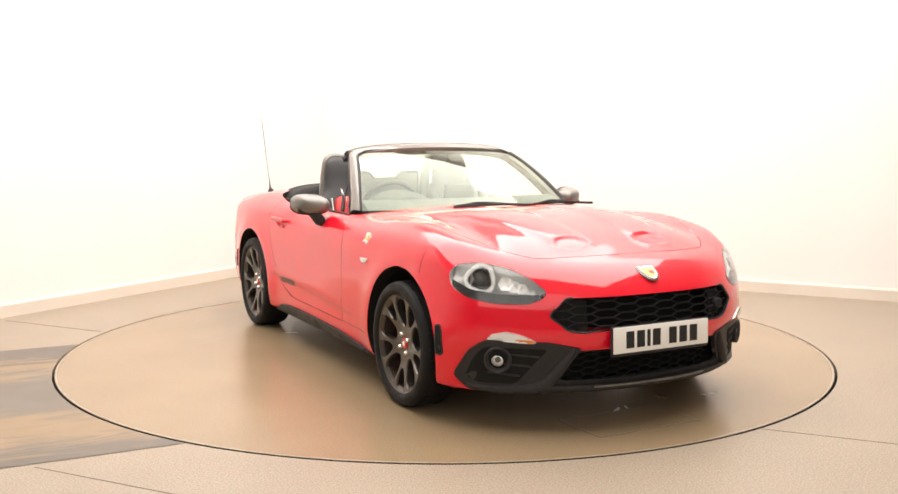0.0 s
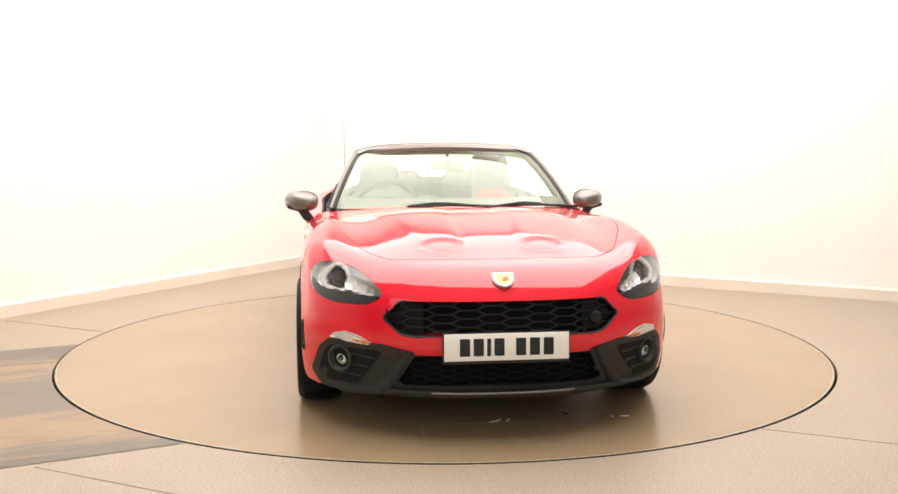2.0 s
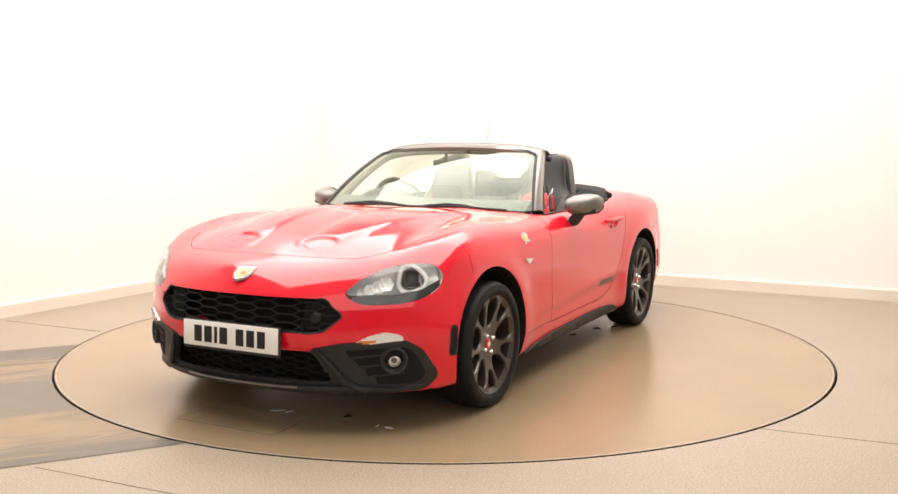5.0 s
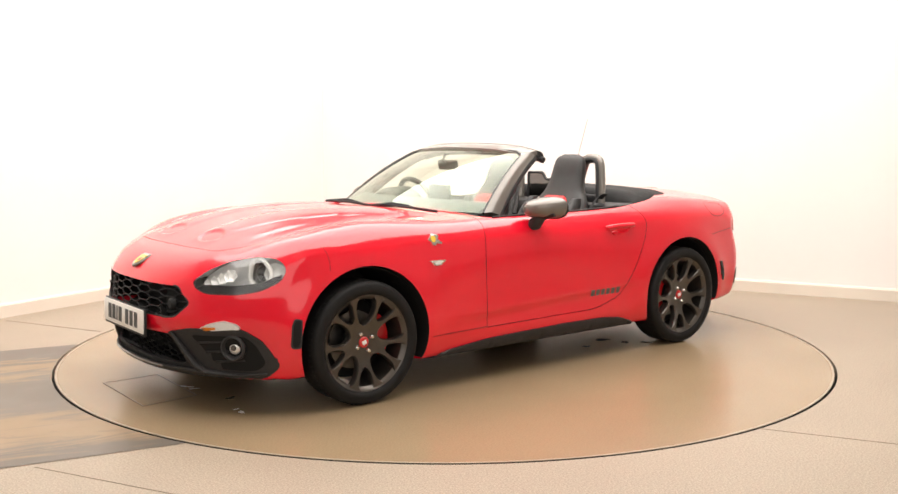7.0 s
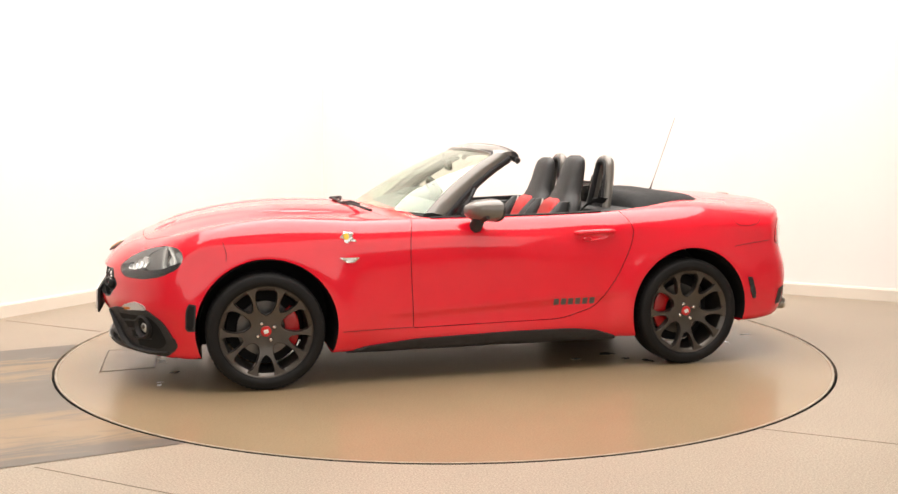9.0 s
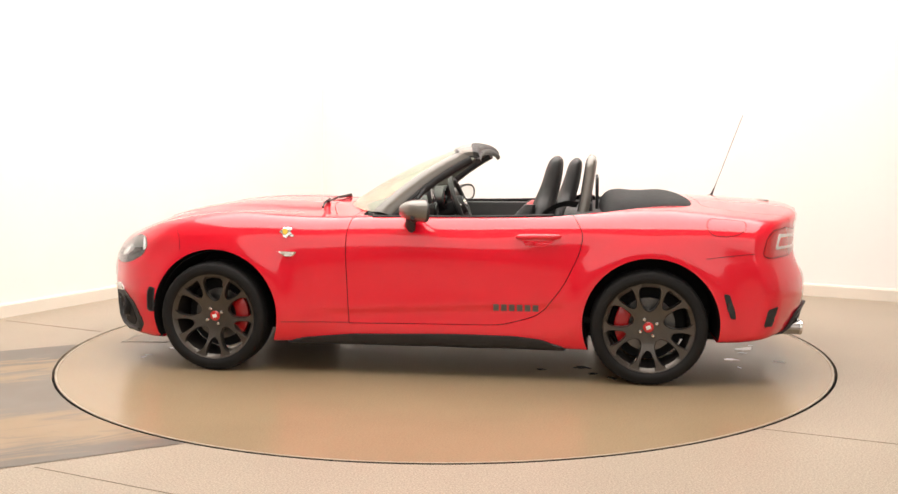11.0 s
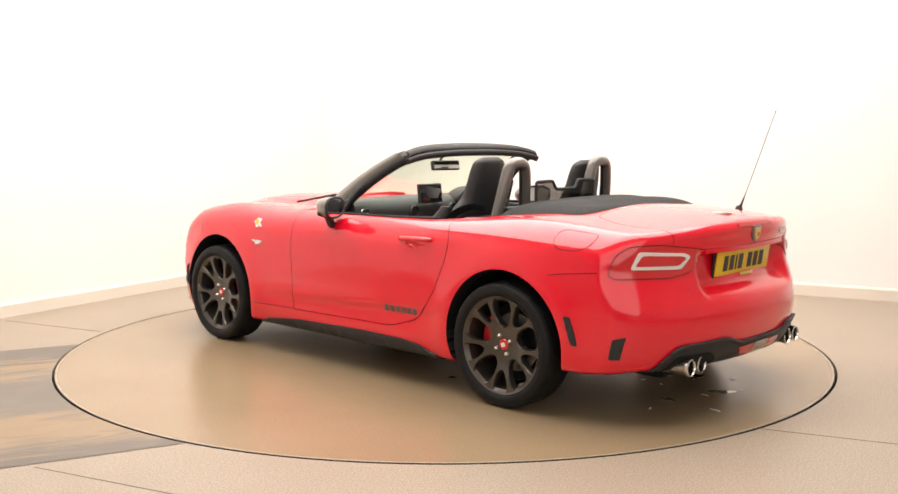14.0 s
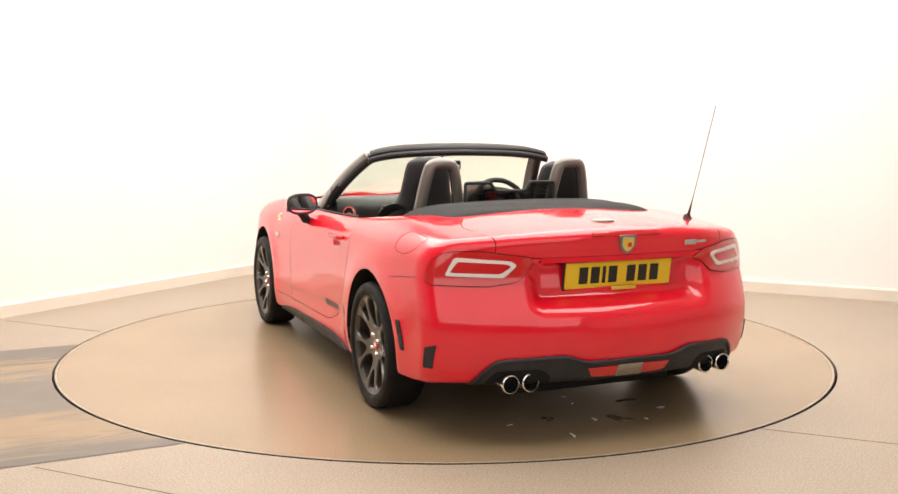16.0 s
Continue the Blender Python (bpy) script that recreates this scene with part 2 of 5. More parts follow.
def ring_floor():
    """The floor sheet with the round opening for the turntable."""
    bm = bmesh.new()
    n, r = 160, R_TABLE + 0.004
    corners = [CORNER + ALONG_L * -0.3 + ALONG_R * -0.3, P_L, P_N, P_R]
    edge = []
    for i in range(n):
        a = 2 * math.pi * i / n
        d = Vector((math.cos(a), math.sin(a)))
        best = 1e9
        for k in range(4):
            p, q = corners[k], corners[(k + 1) % 4]
            e = q - p
            den = d.x * e.y - d.y * e.x
            if abs(den) > 1e-9:
                t = (p.x * e.y - p.y * e.x) / den
                s = (p.x * d.y - p.y * d.x) / den
                if t > 0 and -1e-6 <= s <= 1 + 1e-6:
                    best = min(best, t)
        edge.append(d * best)
    inner = [bm.verts.new((r * math.cos(2 * math.pi * i / n), r * math.sin(2 * math.pi * i / n), 0)) for i in range(n)]
    lip = [bm.verts.new((v.co.x, v.co.y, -0.05)) for v in inner]
    outer = [bm.verts.new((e.x, e.y, 0)) for e in edge]
    for i in range(n):
        j = (i + 1) % n
        bm.faces.new((inner[i], outer[i], outer[j], inner[j]))
        bm.faces.new((inner[j], lip[j], lip[i], inner[i]))
    return bm


tagged(part("floor", ring_floor(), FLOOR, smooth=20), "speckled beige coated studio floor", "floor", kind="structure")
tagged(part("pit", prism([(2.35 * math.cos(a * 0.1309), 2.35 * math.sin(a * 0.1309)) for a in range(48)], "z", -0.2, -0.06), DARK), "dark pit under the turntable", "floor", kind="structure")

turntable = tagged(new("turntable"), "round beige turntable set flush in the studio floor", "turntable")
part("disc", lathe([(0.0, 0.0), (1.2, 0.0), (R_TABLE - 0.016, 0.0), (R_TABLE - 0.010, -0.004), (R_TABLE - 0.010, -0.05), (0.0, -0.05)], "z", 192), TABLE, turntable, smooth=30)

EDGE = node_material("worn_disc_edge", (0.36, 0.295, 0.21), 0.4, 0.1, 0, 0.15, 20)
part("edge_band", lathe([(R_TABLE - 0.022, -0.005), (R_TABLE - 0.022, 0.0012), (R_TABLE - 0.0115, 0.0012), (R_TABLE - 0.0115, -0.005)], "z", 192), EDGE, turntable, "pale worn edge of the disc", smooth=30)
# Added dark ring: its colour carries the shade of the gap.
part("gap_shade", lathe([(R_TABLE - 0.0115, -0.001), (R_TABLE - 0.0085, -0.002), (R_TABLE - 0.0085, -0.05)], "z", 192), DARK, turntable, "dark ring standing in for shade in the gap round the disc", smooth=30)


from mathutils.bvhtree import BVHTree


# ---- the car's body: a smooth solid between front, rear, side and top surfaces ----
def knots(x, xs, ys):
    """A smooth curve through knots (Catmull-Rom on uneven steps)."""
    xs, ys = np.array(xs, float), np.array(ys, float)
    d = np.gradient(ys, xs)
    x = np.clip(x, xs[0], xs[-1])
    k = np.clip(np.searchsorted(xs, x) - 1, 0, len(xs) - 2)
    h = xs[k + 1] - xs[k]
    t = (x - xs[k]) / h
    return ((2 * t ** 3 - 3 * t ** 2 + 1) * ys[k] + (t ** 3 - 2 * t ** 2 + t) * h * d[k]
            + (3 * t ** 2 - 2 * t ** 3) * ys[k + 1] + (t ** 3 - t ** 2) * h * d[k + 1])


def bump_at(u, c, w):
    return np.exp(-((u - c) / w) ** 2)


def smooth_max(a, b, k):
    h = np.maximum(k - np.abs(a - b), 0) / k
    return np.maximum(a, b) + h * h * k * 0.25


def step(u, w):
    return 1 / (1 + np.exp(-np.clip(u / w, -40, 40)))


def top_z(x, y):
    y = np.abs(y)
    c = knots(x, [-2.1, -1.96, -1.82, -1.6, -1.3, -0.9, -0.4, 0.2, 0.63, 0.9, 1.14, 1.4, 1.6, 1.75, 1.86, 1.95, 2.05],
              [0.86, 0.885, 0.902, 0.918, 0.925, 0.905, 0.885, 0.882, 0.885, 0.893, 0.888, 0.853, 0.804, 0.748, 0.705, 0.655, 0.57])
    crown = knots(x, [-2.1, -1.7, -1.2, -0.6, 0.3, 0.8, 1.2, 1.6, 2.0], [0.085, 0.075, 0.05, 0.035, 0.04, 0.055, 0.055, 0.045, 0.05])
    z = c - crown * (y / 0.75) ** 2
    # bonnet: two long power bulges that widen backwards, a shallow oval scoop at the head of each, and fender crowns
    fore = np.clip(1.65 - x, 0, 1.1)
    ridge, half = 0.225 + 0.12 * fore, np.minimum(0.090 + 0.10 * fore, 0.17)
    on = step(1.69 - x, 0.022) * step(x - 0.60, 0.04)
    z = z + (0.005 * bump_at(y, ridge, 0.12) + 0.007 * step(half - np.abs(y - ridge), 0.010)) * on
    z = z - 0.014 * step(1 - ((x - 1.645) / 0.052) ** 2 - ((y - 0.225) / 0.085) ** 2, 0.12)
    z = z + 0.016 * bump_at(x, 1.15, 0.35) * bump_at(y, 0.72, 0.13)
    z = z - 0.02 * bump_at(x, 1.25, 0.5) * bump_at(y, 0.56, 0.09)
    z = z + 0.012 * bump_at(x, -1.15, 0.35) * bump_at(y, 0.70, 0.14)
    return z


def side_y(x, z):
    y = knots(z, [0.1, 0.18, 0.27, 0.38, 0.46, 0.55, 0.64, 0.75, 0.82, 0.88, 1.0], [0.80, 0.832, 0.852, 0.860, 0.862, 0.862, 0.857, 0.841, 0.818, 0.785, 0.68])
    y = y - 0.14 * np.maximum(-1.28 - x, 0) ** 1.6 - 0.24 * np.maximum(x - 1.3, 0) ** 1.6
    y = y - 0.022 / (1 + np.exp((1.05 - x) / 0.12)) * bump_at(z, 0.62, 0.22)
    y = y - 0.018 * bump_at(x, 0.0, 0.75) * bump_at(z, 0.50, 0.2)
    y = y - 0.011 * bump_at(x, -0.22, 0.33) * bump_at(z, 0.80, 0.055)
    line = 0.345 + 0.05 * np.clip(0.4 - x, 0, 1.1)
    y = y - 0.010 * step(line - z, 0.008) * step(z - 0.27, 0.02) * step(x + 0.72, 0.03) * step(0.55 - x, 0.05)
    for cx, cz in ((1.15, 0.31), (-1.16, 0.31)):
        r = np.hypot(x - cx, z - cz)
        y = y + 0.013 * np.exp(-((r - 0.36) / 0.085) ** 2)
    y = y + 0.006 * bump_at(x, -1.15, 0.5) * bump_at(z, 0.72, 0.13)
    y = y + 0.010 * step(-0.55 - x, 0.07) * step(x + 1.75, 0.08) * bump_at(z, 0.79, 0.07)
    return y


def front_x(y, z):
    y = np.abs(y)
    x = knots(z, [0.1, 0.17, 0.24, 0.32, 0.42, 0.50, 0.57, 0.62, 0.68, 0.8], [1.90, 1.93, 1.95, 1.965, 1.998, 1.995, 1.985, 1.965, 1.93, 1.80])
    return x - 0.62 * y ** 2.6


def rear_x(y, z):
    y = np.abs(y)
    x = knots(z, [0.1, 0.22, 0.3, 0.42, 0.52, 0.58, 0.66, 0.74, 0.80, 0.86, 0.95], [-1.92, -1.97, -2.01, -2.035, -2.03, -2.012, -1.985, -1.978, -1.978, -1.99, -1.98])
    dip = 0.075 * step(0.405 - y, 0.014) * step(0.748 - z, 0.006) * step(z - 0.575, 0.014)
    return x + 0.44 * y ** 2.5 + dip


def solid_f(x, y, z):
    ya = np.abs(y)
    s = ya - side_y(x, z)
    t = z - top_z(x, y)
    f = smooth_max(s, t, 0.09)
    f = smooth_max(f, x - front_x(y, z), 0.07)
    f = smooth_max(f, rear_x(y, z) - x, 0.055)
    low = 0.165 + 0.06 * np.clip((-1.3 - x) / 0.2, 0, 1) + 0.03 * np.clip((-1.6 - x) / 0.3, 0, 1)
    return smooth_max(f, low - z, 0.03)


def solid_normals(P):
    h = 0.002
    g = np.stack([solid_f(P[:, 0] + h * (k == 0), P[:, 1] + h * (k == 1), P[:, 2] + h * (k == 2))
                  - solid_f(P[:, 0] - h * (k == 0), P[:, 1] - h * (k == 1), P[:, 2] - h * (k == 2)) for k in range(3)], -1)
    return g / np.linalg.norm(g, axis=1)[:, None]


def body_mesh(nu=390, nv=176):
    """The solid's surface, met by rays from a line inside it."""
    x0, x1, zc = -1.45, 1.5, 0.52
    n_end = nu // 5
    ang = np.linspace(0, np.pi / 2, n_end + 1)[1:]
    xs = np.concatenate([np.full(n_end, x0), np.linspace(x0, x1, nu - 2 * n_end), np.full(n_end, x1)])
    ax = np.concatenate([-ang[::-1], np.zeros(nu - 2 * n_end), ang])
    phi = (np.arange(nv) + 0.5) / nv * 2 * np.pi
    A, Ph = np.meshgrid(ax[1:-1], phi, indexing="ij")
    X0 = np.repeat(xs[1:-1][:, None], nv, 1)
    # rays spread evenly over a flat oval, not a circle
    dy, dz = np.cos(Ph) * 0.86, np.sin(Ph) * 0.40
    dx = np.sin(A) * 0.55
    dy, dz = dy * np.cos(A), dz * np.cos(A)
    lo, hi = np.zeros_like(dx), np.full_like(dx, 2.2)
    for _ in range(36):
        mid = (lo + hi) / 2
        inside = solid_f(X0 + dx * mid, dy * mid, zc + dz * mid) < 0
        lo, hi = np.where(inside, mid, lo), np.where(inside, hi, mid)
    P = np.stack([X0 + dx * lo, dy * lo, zc + dz * lo], -1)
    rows = P.shape[0]
    verts = P.reshape(-1, 3)

    def tip(x, s):
        a, b = 0.0, 1.2
        for _ in range(36):
            m = (a + b) / 2
            a, b = (m, b) if solid_f(np.array([x + s * m]), np.array([0.0]), np.array([zc]))[0] < 0 else (a, m)
        return [x + s * a, 0, zc]
    verts = np.vstack([verts, [tip(x0, -1), tip(x1, 1)]])
    faces = [(i * nv + j, i * nv + (j + 1) % nv, (i + 1) * nv + (j + 1) % nv, (i + 1) * nv + j) for i in range(rows - 1) for j in range(nv)]
    a, b, last = rows * nv, rows * nv + 1, (rows - 1) * nv
    faces += [(a, (j + 1) % nv, j) for j in range(nv)] + [(b, last + j, last + (j + 1) % nv) for j in range(nv)]
    bm = bmesh.new()
    vs = [bm.verts.new(v) for v in verts]
    for f in faces:
        bm.faces.new([vs[i] for i in f])
    bmesh.ops.recalc_face_normals(bm, faces=bm.faces)
    bmesh.ops.triangulate(bm, faces=bm.faces[:])
    me = bpy.data.meshes.new("car_solid")
    bm.to_mesh(me)
    bm.free()
    for k in range(3):
        me.materials.append(None)
    return me


def skin(name, me, mats, parent, label=""):
    """Links a cut piece of the solid, shaded by the solid's own normals where it still is the outer skin."""
    me.materials.clear()
    ob = link_mesh(name, me, parent, mats, label)
    n = len(me.vertices)
    co = np.empty(n * 3)
    me.vertices.foreach_get("co", co)
    co = co.reshape(-1, 3)
    N = solid_normals(co)
    on = np.abs(solid_f(co[:, 0], co[:, 1], co[:, 2])) < 0.004
    nl = len(me.loops)
    li, pn = np.empty(nl, int), np.empty(len(me.polygons) * 3)
    me.loops.foreach_get("vertex_index", li)
    me.polygons.foreach_get("normal", pn)
    cnt = np.empty(len(me.polygons), int)
    me.polygons.foreach_get("loop_total", cnt)
    F = np.repeat(pn.reshape(-1, 3), cnt, 0)
    use = on[li] & ((N[li] * F).sum(1) > 0.75)
    me.polygons.foreach_set("use_smooth", np.ones(len(me.polygons), bool))
    C = np.empty(len(me.polygons) * 3)
    me.polygons.foreach_get("center", C)
    C = C.reshape(-1, 3)
    deep = solid_f(C[:, 0], C[:, 1], C[:, 2]) < -0.006
    # Cut faces deep in gaps and openings go near-black: shade put into their colour.
    zone = np.where(deep, 1, 0)
    zone[deep & (C[:, 0] > -1.31) & (C[:, 0] < 0.38) & (np.abs(C[:, 1]) < 0.775)] = 2
    zone[deep & (C[:, 0] > 1.40) & (np.abs(C[:, 1]) > 0.47) & (C[:, 2] > 0.60) & (C[:, 2] < 0.735)] = 3
    zone[(np.abs(C[:, 0] + 0.585) < 0.11) & (np.abs(C[:, 2] - 0.737) < 0.045) & (np.abs(C[:, 1]) > 0.80)] = 0
    zone[(pn.reshape(-1, 3)[:, 2] < -0.92) & (C[:, 2] < 0.30)] = 1
    me.polygons.foreach_set("material_index", zone.astype(np.int32))
    me.normals_split_custom_set(np.where(use[:, None], N[li], F).tolist())
    return ob


def mirrored(outline):
    return [(-a, b) for a, b in outline]


def met(start, way):
    """Where a straight line first meets the finished solid."""
    hit = TREE.ray_cast(Vector(start), Vector(way))[0]
    return hit if hit is not None else Vector(start) + Vector(way) * 2.0


def lofted_y(x, z):
    """Half width of the finished solid at a place."""
    return met((x, 2.0, z), (0, -1, 0)).y


def nose_x(y, z):
    return met((3.5, y, z), (-1, 0, 0)).x


def tail_x(y, z):
    return met((-3.5, y, z), (1, 0, 0)).x


def roof_z(x, y):
    return met((x, y, 2.5), (0, 0, -1)).z


car = tagged(new("car"), "shiny red two-seat convertible sports car with its roof folded down", "car")
GAP = 0.0035


def wheel_cutter(cx, cz, r, s):
    return moved(lathe([(0.0, 0.40), (r, 0.40), (r, 1.2), (0.0, 1.2)], "y", 72), Matrix.Translation((cx, 0, cz)) @ Matrix.Diagonal((1, s, 1, 1)))


def grown(outline, d):
    """The outline pushed outwards by d (or inwards, where d is below nought)."""
    c = Vector((sum(p[0] for p in outline), sum(p[1] for p in outline))) / len(outline)
    area = sum(outline[i - 1][0] * outline[i][1] - outline[i][0] * outline[i - 1][1] for i in range(len(outline)))
    s = 1 if area > 0 else -1
    out = []
    for i, p in enumerate(outline):
        a, b = Vector(outline[i - 1]), Vector(outline[(i + 1) % len(outline)])
        t = (b - a).normalized()
        out.append((p[0] + t.y * d * s, p[1] - t.x * d * s))
    return out


DOOR = rounded([(0.378, 0.92), (0.425, 0.78), (0.428, 0.62), (0.420, 0.45), (0.414, 0.281), (0.408, 0.278), (-0.40, 0.288), (-0.60, 0.345), (-0.72, 0.50), (-0.80, 0.67), (-0.82, 0.77), (-0.78, 0.84), (-0.72, 0.92)], 0.06)
BONNET = rounded([(1.775, 0.0), (1.765, 0.25), (1.735, 0.46), (1.62, 0.565), (1.35, 0.665), (1.0, 0.715), (0.70, 0.735), (0.50, 0.72), (0.60, 0.4), (0.64, 0.0),
                  (0.60, -0.4), (0.50, -0.72), (0.70, -0.735), (1.0, -0.715), (1.35, -0.665), (1.62, -0.565), (1.735, -0.46), (1.765, -0.25)], 0.05)
BOOT = rounded([(-1.44, -0.52), (-1.40, 0.0), (-1.44, 0.52), (-1.62, 0.60), (-1.86, 0.56), (-2.2, 0.50), (-2.2, -0.50), (-1.86, -0.56), (-1.62, -0.60)], 0.08)

solid = body_mesh()
whole = solid.copy()
TREE = BVHTree.FromPolygons([v.co.copy() for v in whole.vertices], [tuple(p.vertices) for p in whole.polygons])
for s in (1, -1):
    solid = cut(solid, wheel_cutter(1.157, 0.31, 0.352, s), "DIFFERENCE", 1)
    solid = cut(solid, wheel_cutter(-1.16, 0.31, 0.345, s), "DIFFERENCE", 1)
# cockpit and the well under the windscreen
COCKPIT = rounded([(0.37, -0.74), (0.37, 0.74), (-0.70, 0.76), (-1.02, 0.70), (-1.25, 0.55), (-1.30, 0.0), (-1.25, -0.55), (-1.02, -0.70), (-0.70, -0.76)], 0.1)
solid = cut(solid, prism(COCKPIT, "z", 0.32, 1.3), "DIFFERENCE", 2)
FRONT = cut(whole.copy(), box(1.2, 2.4, -1.2, 1.2, 0.0, 1.3), "INTERSECT")
REAR = cut(whole.copy(), box(-2.4, -1.2, -1.2, 1.2, 0.0, 1.3), "INTERSECT")
MIDDLE = cut(whole.copy(), box(-1.2, 1.2, -1.2, 1.2, 0.0, 1.3), "INTERSECT")


def turned(outline, deg, lo, hi):
    """A prism whose long way points deg degrees to the left of ahead; the outline is (sideways, z)."""
    return moved(prism(outline, "x", lo, hi), pose(0, 0, 0, 0, 0, deg))


def patch(name, base, tool, material, parent, lift=0.003, thick=0.012, label=""):
    """A piece of the body's skin inside a tool shape, lifted off it and given a thickness."""
    me = cut(base.copy(), tool, "INTERSECT")
    n = len(me.vertices)
    co = np.empty(n * 3)
    me.vertices.foreach_get("co", co)
    co = co.reshape(-1, 3)
    N = solid_normals(co)
    on = np.abs(solid_f(co[:, 0], co[:, 1], co[:, 2])) < 0.005
    bm = bmesh.new()
    bm.from_mesh(me)
    bm.verts.ensure_lookup_table()
    bmesh.ops.recalc_face_normals(bm, faces=bm.faces)
    bad = [f for f in bm.faces if not all(on[v.index] for v in f.verts) or f.normal.dot(Vector(N[f.verts[0].index])) < 0.6]
    bmesh.ops.delete(bm, geom=bad, context="FACES")
    keep = [(v, Vector(N[v.index])) for v in bm.verts]
    inner = {}
    for v, nn in keep:
        v.co += nn * lift
        inner[v] = bm.verts.new(v.co - nn * thick)
    faces = bm.faces[:]
    edges = [e for e in bm.edges if len(e.link_faces) == 1]
    for e in edges:
        a, b = e.verts
        l = e.link_loops[0]
        a, b = (l.vert, l.link_loop_next.vert)
        bm.faces.new((b, a, inner[a], inner[b]))
    for f in faces:
        bm.faces.new([inner[v] for v in reversed(f.verts)])
    bmesh.ops.remove_doubles(bm, verts=bm.verts, dist=1e-5)
    bpy.data.meshes.remove(me)
    return part(name, bm, material, parent, label, smooth=45)


def both(outline):
    return [(-a, b) for a, b in outline][::-1]


# outlines of the openings and lamps
GRILLE_O = rounded([(-0.505, 0.515), (-0.43, 0.588), (0.43, 0.588), (0.505, 0.515), (0.43, 0.448), (0.37, 0.440), (-0.37, 0.440), (-0.43, 0.448)], 0.02, 3)
INTAKE_O = rounded([(-0.40, 0.362), (0.40, 0.362), (0.47, 0.25), (0.40, 0.208), (-0.40, 0.208), (-0.47, 0.25)], 0.015, 3)
HEAD_O = rounded([(-0.818, 0.612), (-0.75, 0.662), (-0.65, 0.704), (-0.521, 0.727), (-0.426, 0.718), (-0.382, 0.680), (-0.400, 0.62), (-0.484, 0.578), (-0.596, 0.560), (-0.745, 0.560), (-0.800, 0.584)], 0.03, 3)
FOG_O = rounded([(0.365, 0.372), (0.50, 0.402), (0.72, 0.410), (0.765, 0.36), (0.80, 0.24), (0.75, 0.178), (0.49, 0.170), (0.46, 0.20)], 0.02, 3)
DRL_O = rounded([(0.545, 0.402), (0.595, 0.430), (0.655, 0.446), (0.705, 0.432), (0.715, 0.410), (0.655, 0.404), (0.575, 0.396)], 0.012, 3)
TAIL_O = rounded([(-0.378, 0.673), (-0.41, 0.755), (-0.476, 0.792), (-0.62, 0.797), (-0.815, 0.772), (-0.828, 0.748), (-0.772, 0.675), (-0.657, 0.655), (-0.408, 0.657)], 0.025, 3)
RING_O = rounded([(-0.472, 0.695), (-0.512, 0.772), (-0.74, 0.758), (-0.765, 0.742), (-0.715, 0.690)], 0.015, 3)

# openings: grille, lower intake, headlamp bowls
solid = cut(solid, prism(GRILLE_O, "x", 1.80, 2.3), "DIFFERENCE", 1)
solid = cut(solid, prism(INTAKE_O, "x", 1.78, 2.3), "DIFFERENCE", 1)
LAMPBOWL = node_material("silver_lamp_bowl", (0.88, 0.88, 0.86), 0.35, 0.1)
HEAD_TURN, TAIL_TURN = 40.0, 180.0 - 36.87
for s in (1, -1):
    tool = turned(HEAD_O if s > 0 else both(HEAD_O), s * HEAD_TURN, 1.52, 2.4)
    solid = cut(solid, tool, "DIFFERENCE", 1)
bootlid_tool = prism(grown(BOOT, -GAP / 2), "z", 0.771, 1.3)
bootlid_me = cut(solid.copy(), bootlid_tool, "INTERSECT")
solid = cut(solid, prism(grown(BOOT, GAP / 2), "z", 0.767, 1.3), "DIFFERENCE")
doors = {}
for s in (1, -1):
    cup = bmesh.new()
    bmesh.ops.create_icosphere(cup, subdivisions=3, radius=1.0)
    moved(cup, Matrix.Translation((-0.585, s * 0.852, 0.737)) @ Matrix.Diagonal((0.085, 0.026, 0.030, 1)))
    doors[s] = cut(solid.copy(), prism(grown(DOOR, -GAP), "y", s * 0.55, s * 1.1), "INTERSECT")
    doors[s] = cut(doors[s], cup, "DIFFERENCE")
    solid = cut(solid, prism(DOOR, "y", s * 0.55, s * 1.1), "DIFFERENCE")
bonnet_me = cut(solid.copy(), prism(grown(BONNET, -GAP / 2), "z", 0.45, 1.3), "INTERSECT")
solid = cut(solid, prism(grown(BONNET, GAP / 2), "z", 0.45, 1.3), "DIFFERENCE")
body = skin("body", solid, (RED, DARK, LEATHER, LAMPBOWL), car)
bonnet = skin("bonnet", bonnet_me, (RED, DARK, LEATHER, DARK), car)
bootlid = skin("boot_lid", bootlid_me, (RED, DARK, LEATHER, DARK), car)
door = {s: skin("door", doors[s], (RED, DARK, LEATHER, DARK), car) for s in (1, -1)}


